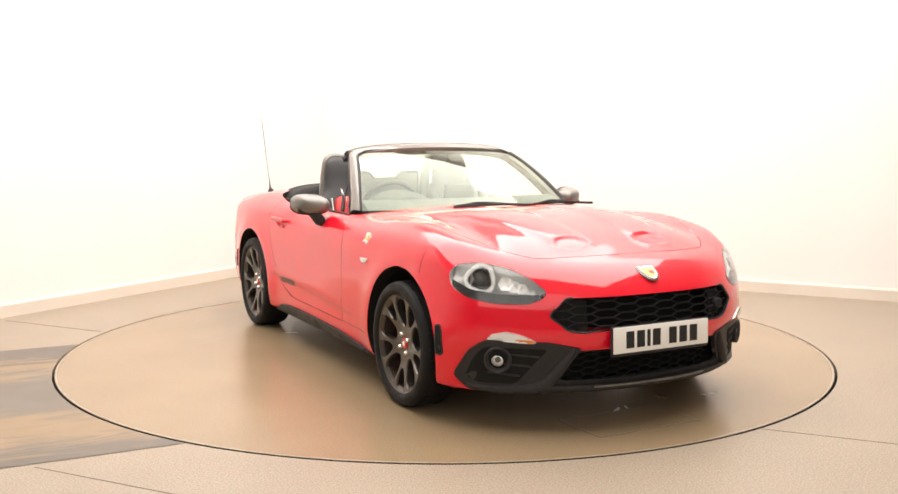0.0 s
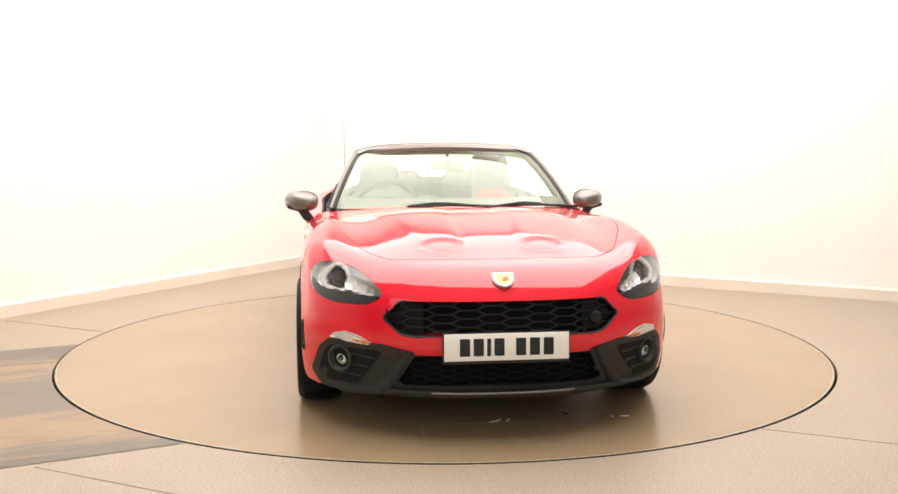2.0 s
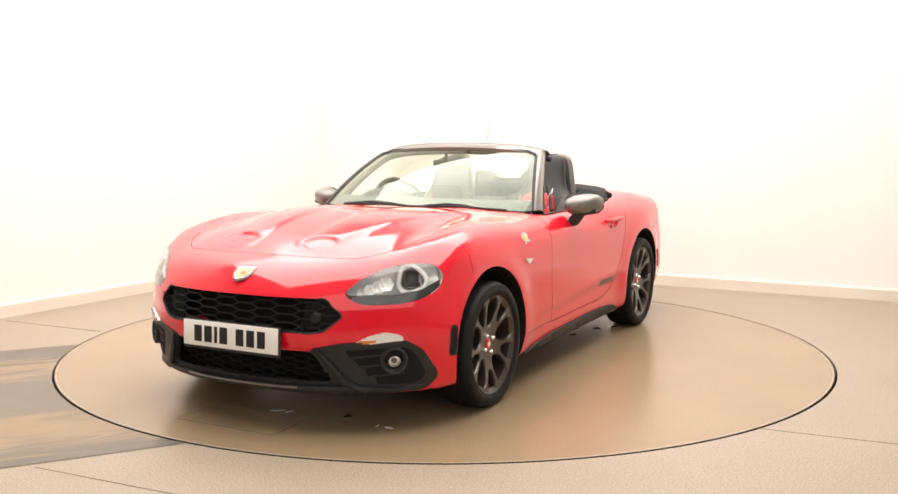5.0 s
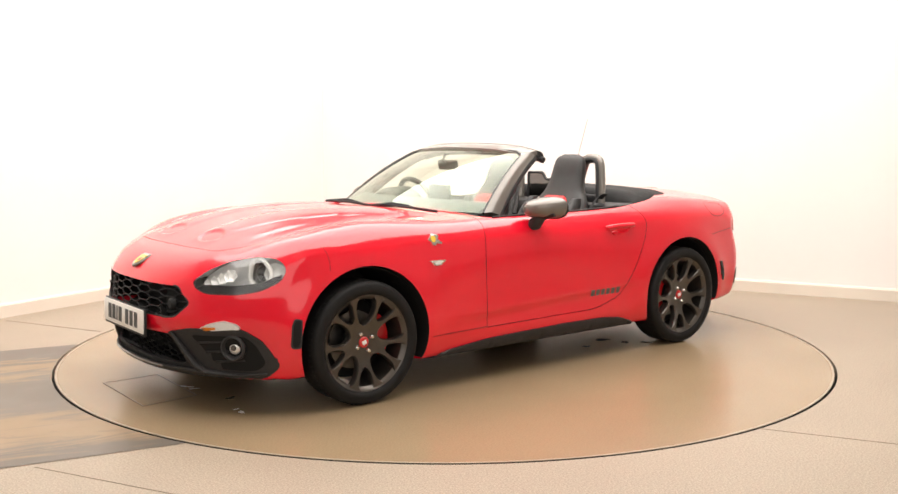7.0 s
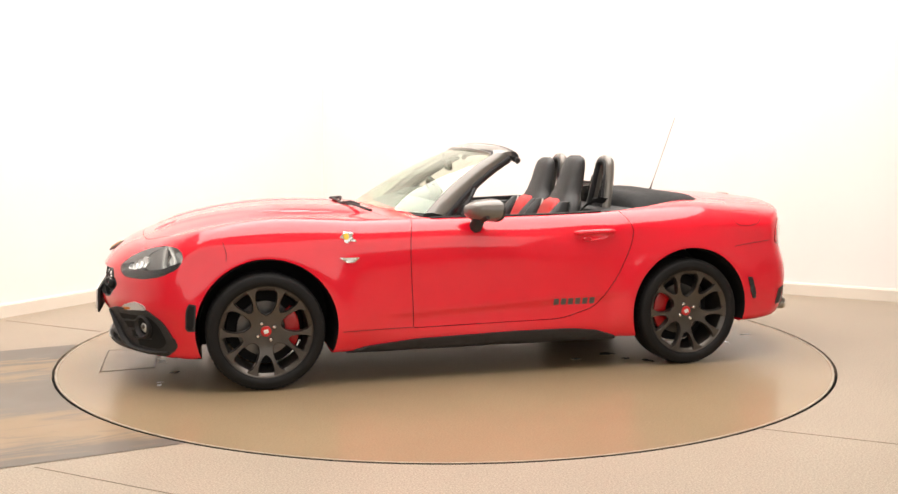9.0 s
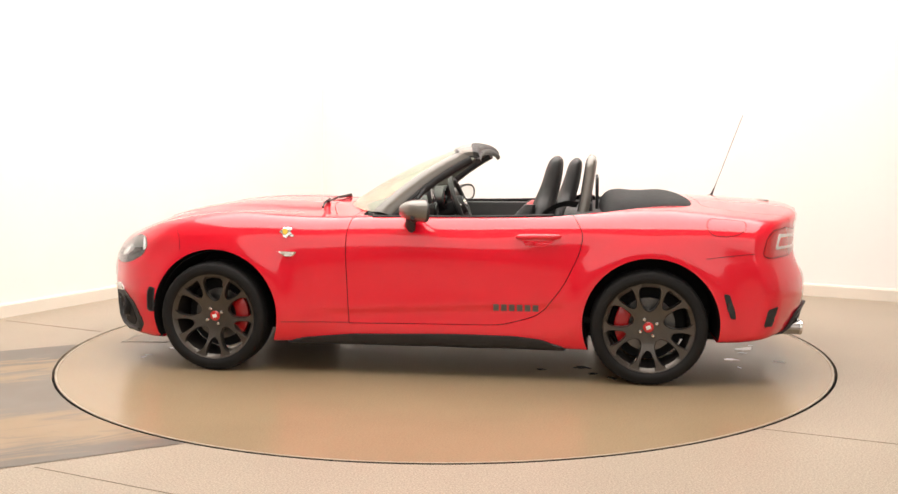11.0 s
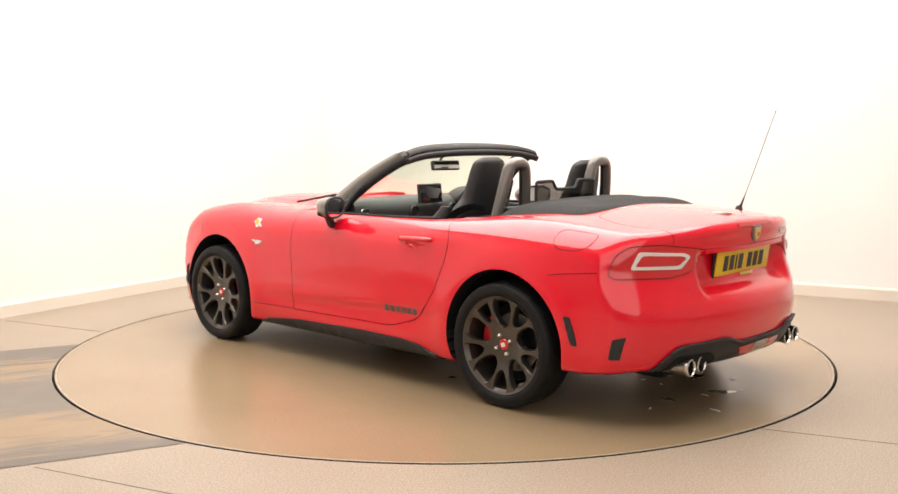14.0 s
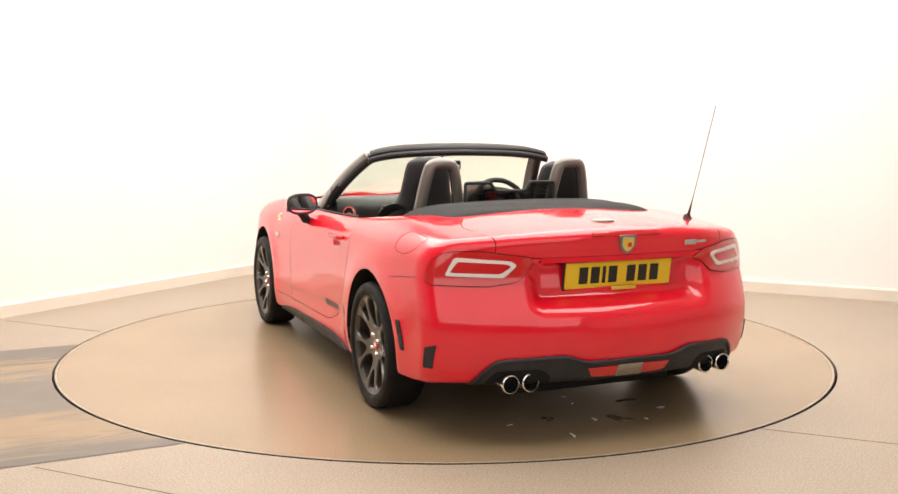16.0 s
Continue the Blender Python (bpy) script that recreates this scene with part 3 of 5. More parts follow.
# ---- front end ----
def honeycomb(name, outline, cols, rows, y0, y1, z0, z1, back, parent, bar=0.0036, metal=GRILLE):
    """Flat hexagon bars set a little behind the opening's skin."""
    w, h = (y1 - y0) / cols, (z1 - z0) / rows
    segs = set()
    for i in range(-1, cols + 2):
        for j in range(-1, rows + 2):
            cy, cz = y0 + i * w, z0 + (j + (0.5 if i % 2 else 0.0)) * h
            P = [(cy - w * 0.68, cz), (cy - w * 0.32, cz + h / 2), (cy + w * 0.32, cz + h / 2), (cy + w * 0.68, cz), (cy + w * 0.32, cz - h / 2), (cy - w * 0.32, cz - h / 2)]
            for k in range(6):
                a, b = P[k], P[(k + 1) % 6]
                a, b = (round(a[0], 3), round(a[1], 3)), (round(b[0], 3), round(b[1], 3))
                segs.add((min(a, b), max(a, b)))

    def inside(p):
        hit = False
        for k in range(len(outline)):
            (ax, ay), (bx, by) = outline[k - 1], outline[k]
            if (ay > p[1]) != (by > p[1]) and p[0] < (bx - ax) * (p[1] - ay) / (by - ay) + ax:
                hit = not hit
        return hit
    rods = []
    for a, b in sorted(segs):
        m = ((a[0] + b[0]) / 2, (a[1] + b[1]) / 2)
        if not (inside(m) and (inside(a) or inside(b))):
            continue
        pts = [(nose_x(p[0], p[1]) - back, p[0], p[1]) for p in (a, m, b)]
        rods.append(tube(pts, bar, 6))
    return part(name, joined(*rods), metal, parent)


def rim_tube(outline, back, radius, material, name, parent, label=""):
    pts = [(nose_x(a, b) - back, a, b) for a, b in outline]
    return part(name, tube(pts, radius, 8, closed=True), material, parent, label)


grille = rim_tube(GRILLE_O, 0.004, 0.0055, BLACK, "grille", car, "black honeycomb radiator grille")
honeycomb("honeycomb", GRILLE_O, 9, 4, -0.46, 0.46, 0.445, 0.585, 0.022, grille)
for s in (1, -1):
    cheek = rounded([(0.345, 0.452), (0.43, 0.455), (0.492, 0.515), (0.43, 0.580), (0.345, 0.582)], 0.01, 2)
    patch("grille_cheek", FRONT, prism(cheek if s > 0 else both(cheek), "x", 1.5, 2.3), DARK, grille, -0.03, 0.01)
part("sensor", moved(lathe([(0, 0.012), (0.02, 0.012), (0.026, 0.006), (0.028, -0.01), (0, -0.01)], "x", 20), Matrix.Translation((1.925, 0.394, 0.504))), GRILLE, grille, "round black parking sensor")
intake = rim_tube(INTAKE_O, 0.006, 0.010, BLACK, "lower_intake", car, "black lower air intake with mesh")
honeycomb("intake_mesh", INTAKE_O, 16, 5, -0.46, 0.46, 0.21, 0.36, 0.05, intake, 0.0035, DARK)
patch("chin", FRONT, prism(rounded([(-0.49, 0.10), (-0.49, 0.255), (-0.42, 0.226), (0.42, 0.226), (0.49, 0.255), (0.49, 0.10)], 0.01, 2), "x", 1.5, 2.3), BLACK, car, 0.004, 0.012)
spl = [(nose_x(y, 0.20) + 0.010, y, 0.188 + 0.02 * abs(y) ** 2) for y in np.linspace(-0.52, 0.52, 25)]
part("splitter", tube(spl, 0.022, 10, 0.55), BLACK, car, "black plastic front splitter")
part("splitter_strip", tube([(x + 0.018, y, z + 0.010) for x, y, z in spl[5:20]], 0.006, 8), GREY, car, "thin grey metallic strip on the splitter")

for s in (1, -1):
    o = (lambda p: p) if s > 0 else both
    fog = patch("fog_lamp_surround", FRONT, prism(o(FOG_O), "x", 1.3, 2.3), BLACK, car, 0.006, 0.02, "angular black plastic bumper corner trim")
    # inner panel with slats, and a raised blade along the inner edge
    inner = rounded([(0.50, 0.372), (0.72, 0.378), (0.745, 0.33), (0.765, 0.25), (0.73, 0.215), (0.60, 0.215)], 0.02, 3)
    patch("fog_panel", FRONT, prism(o(inner), "x", 1.3, 2.3), DARK, fog, 0.008, 0.01)
    for z, a, b in ((0.335, 0.53, 0.655), (0.292, 0.555, 0.65), (0.25, 0.59, 0.70)):
        part("slat", tube([(nose_x(s * y, z) + 0.008, s * y, z + 0.10 * (y - a)) for y in np.linspace(a, b, 6)], 0.008, 8, 0.6), BLACK, fog)
    blade = [(0.40, 0.372), (0.44, 0.30), (0.485, 0.23), (0.53, 0.195), (0.66, 0.188), (0.76, 0.20)]
    part("blade", tube([(nose_x(s * y, z) + 0.006, s * y, z) for y, z in blade], [0.012, 0.026, 0.03, 0.026, 0.022, 0.012], 10, 0.6), BLACK, fog)
    fy, fz = s * 0.674, 0.321
    fx = nose_x(fy, fz) + 0.008
    aim = pose(fx + 0.006, fy, fz, 0, 0, s * 36)
    part("fog_bezel", moved(lathe([(0.058, -0.03), (0.06, 0.012), (0.052, 0.018), (0.045, 0.012), (0.036, -0.02)], "x", 32), aim), BLACK, fog)
    fl = part("fog_lamp", moved(lathe([(0.0, 0.004), (0.018, 0.001), (0.03, -0.006), (0.037, -0.016)], "x", 32), aim), REFLECTOR, fog, "round clear fog lamp")
    fl.visible_shadow = False
    part("fog_bulb", moved(lathe([(0.0, 0.012), (0.010, 0.010), (0.014, 0.0), (0.0, -0.01)], "x", 16), aim), STEEL, fl)
    drl = patch("daytime_lamp", FRONT, prism(o(DRL_O), "x", 1.3, 2.3), REFLECTOR, car, 0.007, 0.015, "clear and amber daytime running lamp")
    patch("amber_lens", FRONT, prism(o(rounded([(0.55, 0.402), (0.572, 0.414), (0.622, 0.416), (0.622, 0.404), (0.575, 0.399)], 0.004, 2)), "x", 1.3, 2.3), AMBER, drl, 0.009, 0.006)
    dl = patch("daytime_lens", FRONT, prism(o(DRL_O), "x", 1.3, 2.3), LENS, drl, 0.012, 0.003)
    dl.visible_shadow = False
    # headlamp
    tool = lambda k=0.0: turned(o(grown(HEAD_O, k)), s * HEAD_TURN, 1.3, 2.4)
    lamp = patch("headlamp", FRONT, tool(-0.002), LENS, car, 0.001, 0.003, "almond-shaped clear headlamp")
    lamp.visible_shadow = False
    turn = pose(0, 0, 0, 0, 0, s * HEAD_TURN)
    u0, z0 = -0.521 * s, 0.650
    w0 = (turn.inverted() @ Vector((1.66, s * 0.70, 0.637))).x
    part("lamp_bowl", moved(prism(o(grown(HEAD_O, -0.003)), "x", w0 - 0.112, w0 - 0.106), turn), LAMPBOWL, lamp)
    def seated(u, z, depth):
        """A place under the lens, square to the skin."""
        d = turn.to_3x3() @ Vector((1, 0, 0))
        p, n, _, _ = TREE.ray_cast(turn @ Vector((3.0, u, z)), -d)
        return Matrix.Translation(p - n * depth) @ n.to_track_quat("X", "Z").to_matrix().to_4x4()
    ahead = turn.to_3x3() @ Vector((1, 0, 0))
    eye = TREE.ray_cast(turn @ Vector((3.0, u0, z0)), -ahead)[0] - ahead * 0.066
    at = Matrix.Translation(eye) @ (ahead + Vector((0.6, 0, 0.12))).to_track_quat("X", "Z").to_matrix().to_4x4() @ Matrix.Scale(0.96, 4)
    # rounded-triangle light ring
    tri = [((0.062 + 0.006 * math.cos(3 * a + (0.6 if s > 0 else 2.54))) * math.cos(a), (0.062 + 0.006 * math.cos(3 * a + (0.6 if s > 0 else 2.54))) * math.sin(a)) for a in np.linspace(0, 2 * math.pi, 40, endpoint=False)]
    part("light_ring", moved(tube([(-0.004, a, b) for a, b in tri], 0.013, 10, 0.8, closed=True), at), LAMPRING, lamp, "white ring-shaped running light")
    part("projector_shroud", moved(lathe([(0.056, -0.01), (0.042, -0.03), (0.034, -0.02)], "x", 32), at), STEEL, lamp)
    part("projector_lens", moved(lathe([(0.0, 0.0), (0.015, -0.004), (0.028, -0.014), (0.036, -0.03)], "x", 32), at), SCREEN, lamp, "dark round projector lens")
    for k in range(4):
        y = u0 + s * (-0.118 - 0.036 * k)
        r = 0.034 - 0.004 * k
        part("reflector_facet", moved(lathe([(0.0, -0.012), (r * 0.5, -0.006), (r, 0.012)], "x", 6), seated(y, z0 - 0.012 * k, 0.034)), REFLECTOR, lamp)
    part("outer_reflector", moved(lathe([(0.0, -0.03), (0.03, -0.02), (0.05, 0.0)], "x", 8), seated(u0 + s * 0.088, z0 + 0.012, 0.045)), REFLECTOR, lamp)
    part("lower_cover", moved(tube([(w0 + 0.015, u0 - s * 0.26, 0.572), (w0 - 0.01, u0 - s * 0.08, 0.566), (w0 - 0.045, u0 + s * 0.08, 0.590)], 0.024, 8), turn), GRILLE, lamp)
    lip = [(-0.800, 0.586), (-0.745, 0.562), (-0.596, 0.562), (-0.484, 0.580), (-0.404, 0.622), (-0.400, 0.652), (-0.49, 0.616), (-0.60, 0.602), (-0.74, 0.603)]
    patch("lower_lip", FRONT, turned(o(lip), s * HEAD_TURN, 1.3, 2.4), GRILLE, lamp, -0.005, 0.004)
    # fender air slit ahead of the wheel, side marker, winged badge
    slit = rounded([(1.500, 0.445), (1.535, 0.452), (1.550, 0.42), (1.555, 0.325), (1.540, 0.312), (1.508, 0.315)], 0.008, 2)
    patch("fender_slit", FRONT, prism(slit, "y", s * 0.5, s * 1.2), BLACK, car, 0.0015, 0.012)
    patch("slit_mesh", FRONT, prism(grown(slit, -0.008), "y", s * 0.5, s * 1.2), DARK, car, 0.0025, 0.006)
    mk = patch("side_marker", MIDDLE, prism(rounded([(0.795, 0.658), (0.690, 0.657), (0.715, 0.632), (0.758, 0.630)], 0.008, 2), "y", s * 0.5, s * 1.2), CHROME, car, 0.006, 0.008, "chrome-edged clear side marker lamp")
    patch("marker_lens", MIDDLE, prism(rounded([(0.780, 0.653), (0.706, 0.652), (0.72, 0.637), (0.755, 0.635)], 0.006, 2), "y", s * 0.5, s * 1.2), LAMPRING, mk, 0.008, 0.004)
    bd = patch("fender_badge", MIDDLE, prism([(0.752 + 0.030 * math.cos(a) * (1 + 0.25 * math.cos(5 * a)), 0.760 + 0.026 * math.sin(a) * (1 + 0.2 * math.sin(3 * a))) for a in np.linspace(0, 2 * math.pi, 28, endpoint=False)], "y", s * 0.5, s * 1.2), CHROME, car, 0.004, 0.006, "small silver and yellow fender emblem")
    patch("badge_field", MIDDLE, prism(rounded([(0.775, 0.772), (0.745, 0.775), (0.742, 0.745), (0.768, 0.745)], 0.008, 2), "y", s * 0.5, s * 1.2), GOLD, bd, 0.006, 0.004)
    patch("badge_tail", MIDDLE, prism(rounded([(0.735, 0.752), (0.708, 0.745), (0.705, 0.735), (0.735, 0.738)], 0.004, 2), "y", s * 0.5, s * 1.2), CHROME, bd, 0.004, 0.005)


def shield(w, h):
    return rounded([(-w, h), (w, h), (w * 0.95, -h * 0.1), (w * 0.55, -h * 0.75), (0, -h), (-w * 0.55, -h * 0.75), (-w * 0.95, -h * 0.1)], 0.008, 3)


def badge(name, place, lean, size, parent):
    """A shield emblem: dark frame, silver edge, halves of yellow and red, a plain dark mark."""
    rim = part(name, moved(prism(shield(size, size * 0.95), "x", -0.006, 0.004, 0.002), place @ lean), GREY, parent, "shield emblem in yellow and red with a silver edge")
    part("badge_edge", moved(prism(shield(size * 0.72, size * 0.8), "x", 0.0, 0.007), place @ lean), CHROME, rim)
    half = [(-size * 0.6, size * 0.62), (0, size * 0.62), (0, -size * 0.68), (-size * 0.35, -size * 0.42), (-size * 0.6, -size * 0.05)]
    part("badge_pale", moved(prism(both(half), "x", 0.0, 0.009), place @ lean), GOLD, rim)
    part("badge_mark", moved(prism(rounded([(-size * 0.1, -size * 0.25), (size * 0.42, -size * 0.2), (size * 0.35, size * 0.25), (-size * 0.05, size * 0.2)], 0.006, 2), "x", 0.0, 0.0105), place @ lean), CALIPER, rim)
    part("badge_yellow", moved(prism(half, "x", 0.0, 0.009), place @ lean), GOLD, rim)
    return rim


badge("nose_badge", Matrix.Translation((1.918, 0, roof_z(1.918, 0) + 0.003)), pose(0, 0, 0, 0, -58, 0), 0.052, car)


def number_plate(name, ground, x, z, lean, back, label):
    """A plate with plain bars in place of its characters. back: it faces backwards."""
    m = pose(x, 0, z, 0, 0, 180 if back else 0) @ pose(0, 0, 0, 0, lean, 0)
    p = part(name, moved(box(-0.004, 0.004, -0.26, 0.26, -0.056, 0.056, 0.002), m), ground, car, label)
    part("plate_holder", moved(box(-0.016, -0.0045, -0.266, 0.266, -0.07, 0.06, 0.003), m), BLACK, p)
    for k, y in enumerate((-0.175, -0.118, -0.075, -0.032, 0.058, 0.116, 0.174)):
        w = 0.008 if k == 2 else 0.021
        part("bar", moved(box(0.0042, 0.0054, y - w, y + w, -0.036, 0.036), m), INK, p)
    return p


number_plate("front_number_plate", WHITE, 2.012, 0.405, -2, False, "white number plate with black bars")


# ---- rear end ----
for s in (1, -1):
    o = (lambda p: p) if s < 0 else both
    tt = lambda outline: turned([(-s * a, b) for a, b in outline][::(1 if s > 0 else -1)], s * TAIL_TURN, 0.6, 2.6)
    tail = patch("tail_lamp", REAR, tt(TAIL_O), REDLENS, car, 0.005, 0.02, "red tail lamp with a clear rectangular ring")
    part_ring = patch("tail_ring", REAR, tt(RING_O), LAMPRING, tail, 0.009, 0.012, "clear ring-shaped lamp")
    patch("tail_centre", REAR, tt([(-0.617 + (a + 0.617) * 0.85, 0.729 + (b - 0.729) * 0.60) for a, b in RING_O]), REDLENS, tail, 0.011, 0.012)
    patch("ring_groove", REAR, tt([(-0.617 + (a + 0.617) * 0.945, 0.729 + (b - 0.729) * 0.82) for a, b in RING_O]), REFLECTOR, tail, 0.0100, 0.012)
    patch("tail_gasket", REAR, tt(grown(TAIL_O, 0.003)), DARK, tail, 0.001, 0.01)
    # black slits behind the rear wheel and at the bumper corner
    slit = rounded([(-1.516, 0.480), (-1.544, 0.478), (-1.568, 0.41), (-1.582, 0.358), (-1.556, 0.352), (-1.538, 0.40)], 0.008, 2)
    patch("rear_fender_slit", REAR, prism(slit, "y", s * 0.5, s * 1.2), BLACK, car, 0.006, 0.016)
    corner = rounded([(-1.722, 0.312), (-1.742, 0.398), (-1.792, 0.412), (-1.764, 0.310)], 0.006, 2)
    patch("bumper_corner_vent", REAR, prism(corner, "y", s * 0.5, s * 1.2), BLACK, car, 0.004, 0.012)
    for y in (0.436, 0.527):
        at = Matrix.Translation((-1.945, s * y, 0.262))
        ex = part("exhaust_pipe", moved(lathe([(0.0, 0.10), (0.030, 0.10), (0.031, -0.005), (0.034, -0.015), (0.038, -0.012), (0.038, 0.14)], "x", 32), at), PIPE, car, "polished twin exhaust tailpipe")
        part("pipe_rim", moved(lathe([(0.031, -0.012), (0.034, -0.019), (0.039, -0.016), (0.0395, -0.004), (0.036, 0.0)], "x", 32), at), CHROME, ex, "bright rolled pipe rim")
        part("pipe_inside", moved(lathe([(0.0, 0.04), (0.0305, 0.04), (0.0305, 0.0)], "x", 24), at), DARK, ex)
DIFF_O = rounded([(-0.66, 0.20), (-0.635, 0.28), (-0.575, 0.352), (-0.305, 0.368), (-0.21, 0.335), (0.21, 0.335), (0.305, 0.368), (0.575, 0.352), (0.635, 0.28), (0.66, 0.20)], 0.03, 3)
diffuser = patch("diffuser", REAR, prism(DIFF_O, "x", -2.4, -1.5), BLACK, car, 0.008, 0.02, "black plastic rear diffuser")
part("diffuser_lip", tube([(tail_x(y, z) - 0.010, y, z) for y, z in DIFF_O[4:-4]], 0.009, 8), BLACK, diffuser)
for s in (1, -1):
    recess = rounded([(0.40, 0.322), (0.57, 0.312), (0.615, 0.235), (0.60, 0.20), (0.36, 0.20), (0.35, 0.29)], 0.02, 3)
    # Proud dark patch: the shade of a recess painted, not modelled.
    patch("exhaust_dark_patch", REAR, prism(recess if s > 0 else both(recess), "x", -2.4, -1.5), DARK, diffuser, 0.0105, 0.006)
    patch("rear_reflector", REAR, prism(rounded([(s * 0.062, 0.318), (s * 0.20, 0.315), (s * 0.175, 0.278), (s * 0.062, 0.275)], 0.006, 2), "x", -2.4, -1.5), REDLENS, diffuser, 0.012, 0.012, "red reflector in the diffuser")
patch("reversing_lamp", REAR, prism(rounded([(-0.06, 0.322), (0.06, 0.322), (0.065, 0.272), (-0.065, 0.272)], 0.006, 2), "x", -2.4, -1.5), PIPE, diffuser, 0.013, 0.012, "clear faceted reversing lamp")
patch("brake_lamp_gasket", REAR, prism(rounded([(-0.162, 0.8712), (0.162, 0.8712), (0.167, 0.8515), (-0.167, 0.8515)], 0.005, 2), "x", -2.4, -1.5), DARK, bootlid, 0.0015, 0.008)
patch("third_brake_lamp", REAR, prism(rounded([(-0.16, 0.870), (0.16, 0.870), (0.165, 0.853), (-0.165, 0.853)], 0.005, 2), "x", -2.4, -1.5), REDLENS, bootlid, 0.003, 0.01, "narrow red high brake lamp")
badge("boot_badge", pose(tail_x(0, 0.815) - 0.003, 0, 0.815, 0, 0, 180), pose(0, 0, 0, 0, 6, 0), 0.042, bootlid)
for k, (y, w) in enumerate(((-0.315, 0.006), (-0.338, 0.012), (-0.366, 0.012), (-0.40, 0.012), (-0.43, 0.012))):
    h = 0.011 if k < 3 else 0.005
    part("model_bar", box(tail_x(y, 0.808) - 0.004, tail_x(y, 0.808) + 0.01, y - w, y + w, 0.808 - h, 0.808 + h), CHROME, bootlid)
number_plate("rear_number_plate", YELLOW, tail_x(0, 0.685) - 0.016, 0.685, 8, True, "yellow number plate with black bars")
part("plate_sticker", moved(box(0.005, 0.008, -0.06, 0.06, -0.008, 0.008, 0.001), pose(tail_x(0, 0.685) - 0.019, -0.02, 0.624, 0, -8, 180)), GOLD, car)
part("plate_lip", sheet(lambda u, v: (tail_x(0.38 * (2 * u - 1), 0.785) + 0.002 + 0.08 * v, 0.38 * (2 * u - 1), 0.7695), 20, 2, 0.022, (0, 0, 1)), RED, car, "red lip over the rear number plate")
dome = part("boot_emblem", moved(lathe([(0.0, 0.008), (0.03, 0.007), (0.055, 0.003), (0.06, -0.004)], "z", 32), Matrix.Translation((-1.815, 0.02, 0.9025)) @ Matrix.Diagonal((0.8, 1, 1, 1))), GREY, bootlid, "oval grey emblem on the boot lid")
mast = spline([(-1.600, -0.584, 0.868), (-1.66, -0.584, 1.03), (-1.79, -0.583, 1.40)], 10)
aerial = part("aerial", tube(mast, [0.010, 0.008, 0.0055, 0.003] + [0.0019] * 7, 8), BLACK, car, "thin black whip aerial")
part("aerial_foot", moved(lathe([(0.0, 0.03), (0.012, 0.03), (0.022, 0.01), (0.03, -0.012)], "z", 20), Matrix.Translation((-1.60, -0.584, 0.868))), BLACK, aerial)

# ---- flanks ----
for s in (1, -1):
    sill = rounded([(0.76, 0.168), (0.66, 0.196), (0.40, 0.222), (-0.14, 0.236), (-0.46, 0.234), (-0.60, 0.220), (-0.72, 0.182), (-0.74, 0.15), (0.76, 0.14)], 0.02, 3)
    patch("side_sill", MIDDLE, prism(sill, "y", s * 0.5, s * 1.2), BLACK, car, 0.012, 0.03, "dark grey plastic side sill")
    grip = spline([(-0.475, 0, 0.752), (-0.54, 0, 0.755), (-0.62, 0, 0.757), (-0.70, 0, 0.757)], 10)
    part("door_handle", tube([(x, s * (lofted_y(x, z) + (0.004 if k in (0, 10) else 0.022)), z) for k, (x, _, z) in enumerate(grip)], [0.008] + [0.014] * 9 + [0.009], 10), RED, door[s])
    part("lock_cover", moved(lathe([(0.0, 0.012), (0.012, 0.01), (0.016, 0.0)], "y", 16), Matrix.Translation((-0.545, s * lofted_y(-0.545, 0.716), 0.716)) @ Matrix.Diagonal((1.6, s, 0.8, 1))), RED, door[s])
    # lettering becomes plain bars
    for k in range(6):
        x = -0.372 - 0.041 * k
        zz = 0.383
        patch("lettering_bar", MIDDLE, prism([(x + 0.0145, zz - 0.017), (x + 0.0145, zz + 0.017), (x - 0.0145, zz + 0.017), (x - 0.0145, zz - 0.017)], "y", s * 0.5, s * 1.2), LETTER, door[s], 0.0015, 0.003)
    part("weather_strip", tube([(x, s * 0.748, roof_z(x, s * 0.748) + 0.003) for x in np.linspace(0.30, -0.66, 14)], 0.006, 8), BLACK, door[s])
    fuel = [(-1.455, 0.868), (-1.63, 0.858), (-1.62, 0.80), (-1.595, 0.772), (-1.54, 0.752), (-1.46, 0.755), (-1.43, 0.79), (-1.43, 0.84)]
    if s > 0:
        ring = [met((x, 1.4, z + 0.24), (0, -1, -0.4)) for x, z in rounded(fuel, 0.035, 4)]
        part("fuel_flap_joint", tube(ring, 0.0015, 6, closed=True), DARK, car, "thin joint round the fuel flap")
    # bumper joints
    part("rear_bumper_joint", tube([(x, s * (lofted_y(x, z) + 0.0002), z) for x, z in ((-1.43, 0.655), (-1.50, 0.664), (-1.58, 0.672), (-1.66, 0.680), (-1.73, 0.687))], 0.0013, 6), DARK, car)
    part("front_bumper_joint", tube([(x, s * (lofted_y(x, z) + 0.0002), z) for x, z in ((1.352, 0.655), (1.35, 0.69), (1.36, 0.735), (1.375, 0.765))], 0.0012, 6), DARK, car)
    part("sill_joint", tube([(x, s * (lofted_y(x, 0.288 - 0.012 * abs(x)) + 0.0002), 0.288 - 0.012 * abs(x)) for x in np.linspace(0.78, 0.41, 6)], 0.0013, 6), DARK, car)


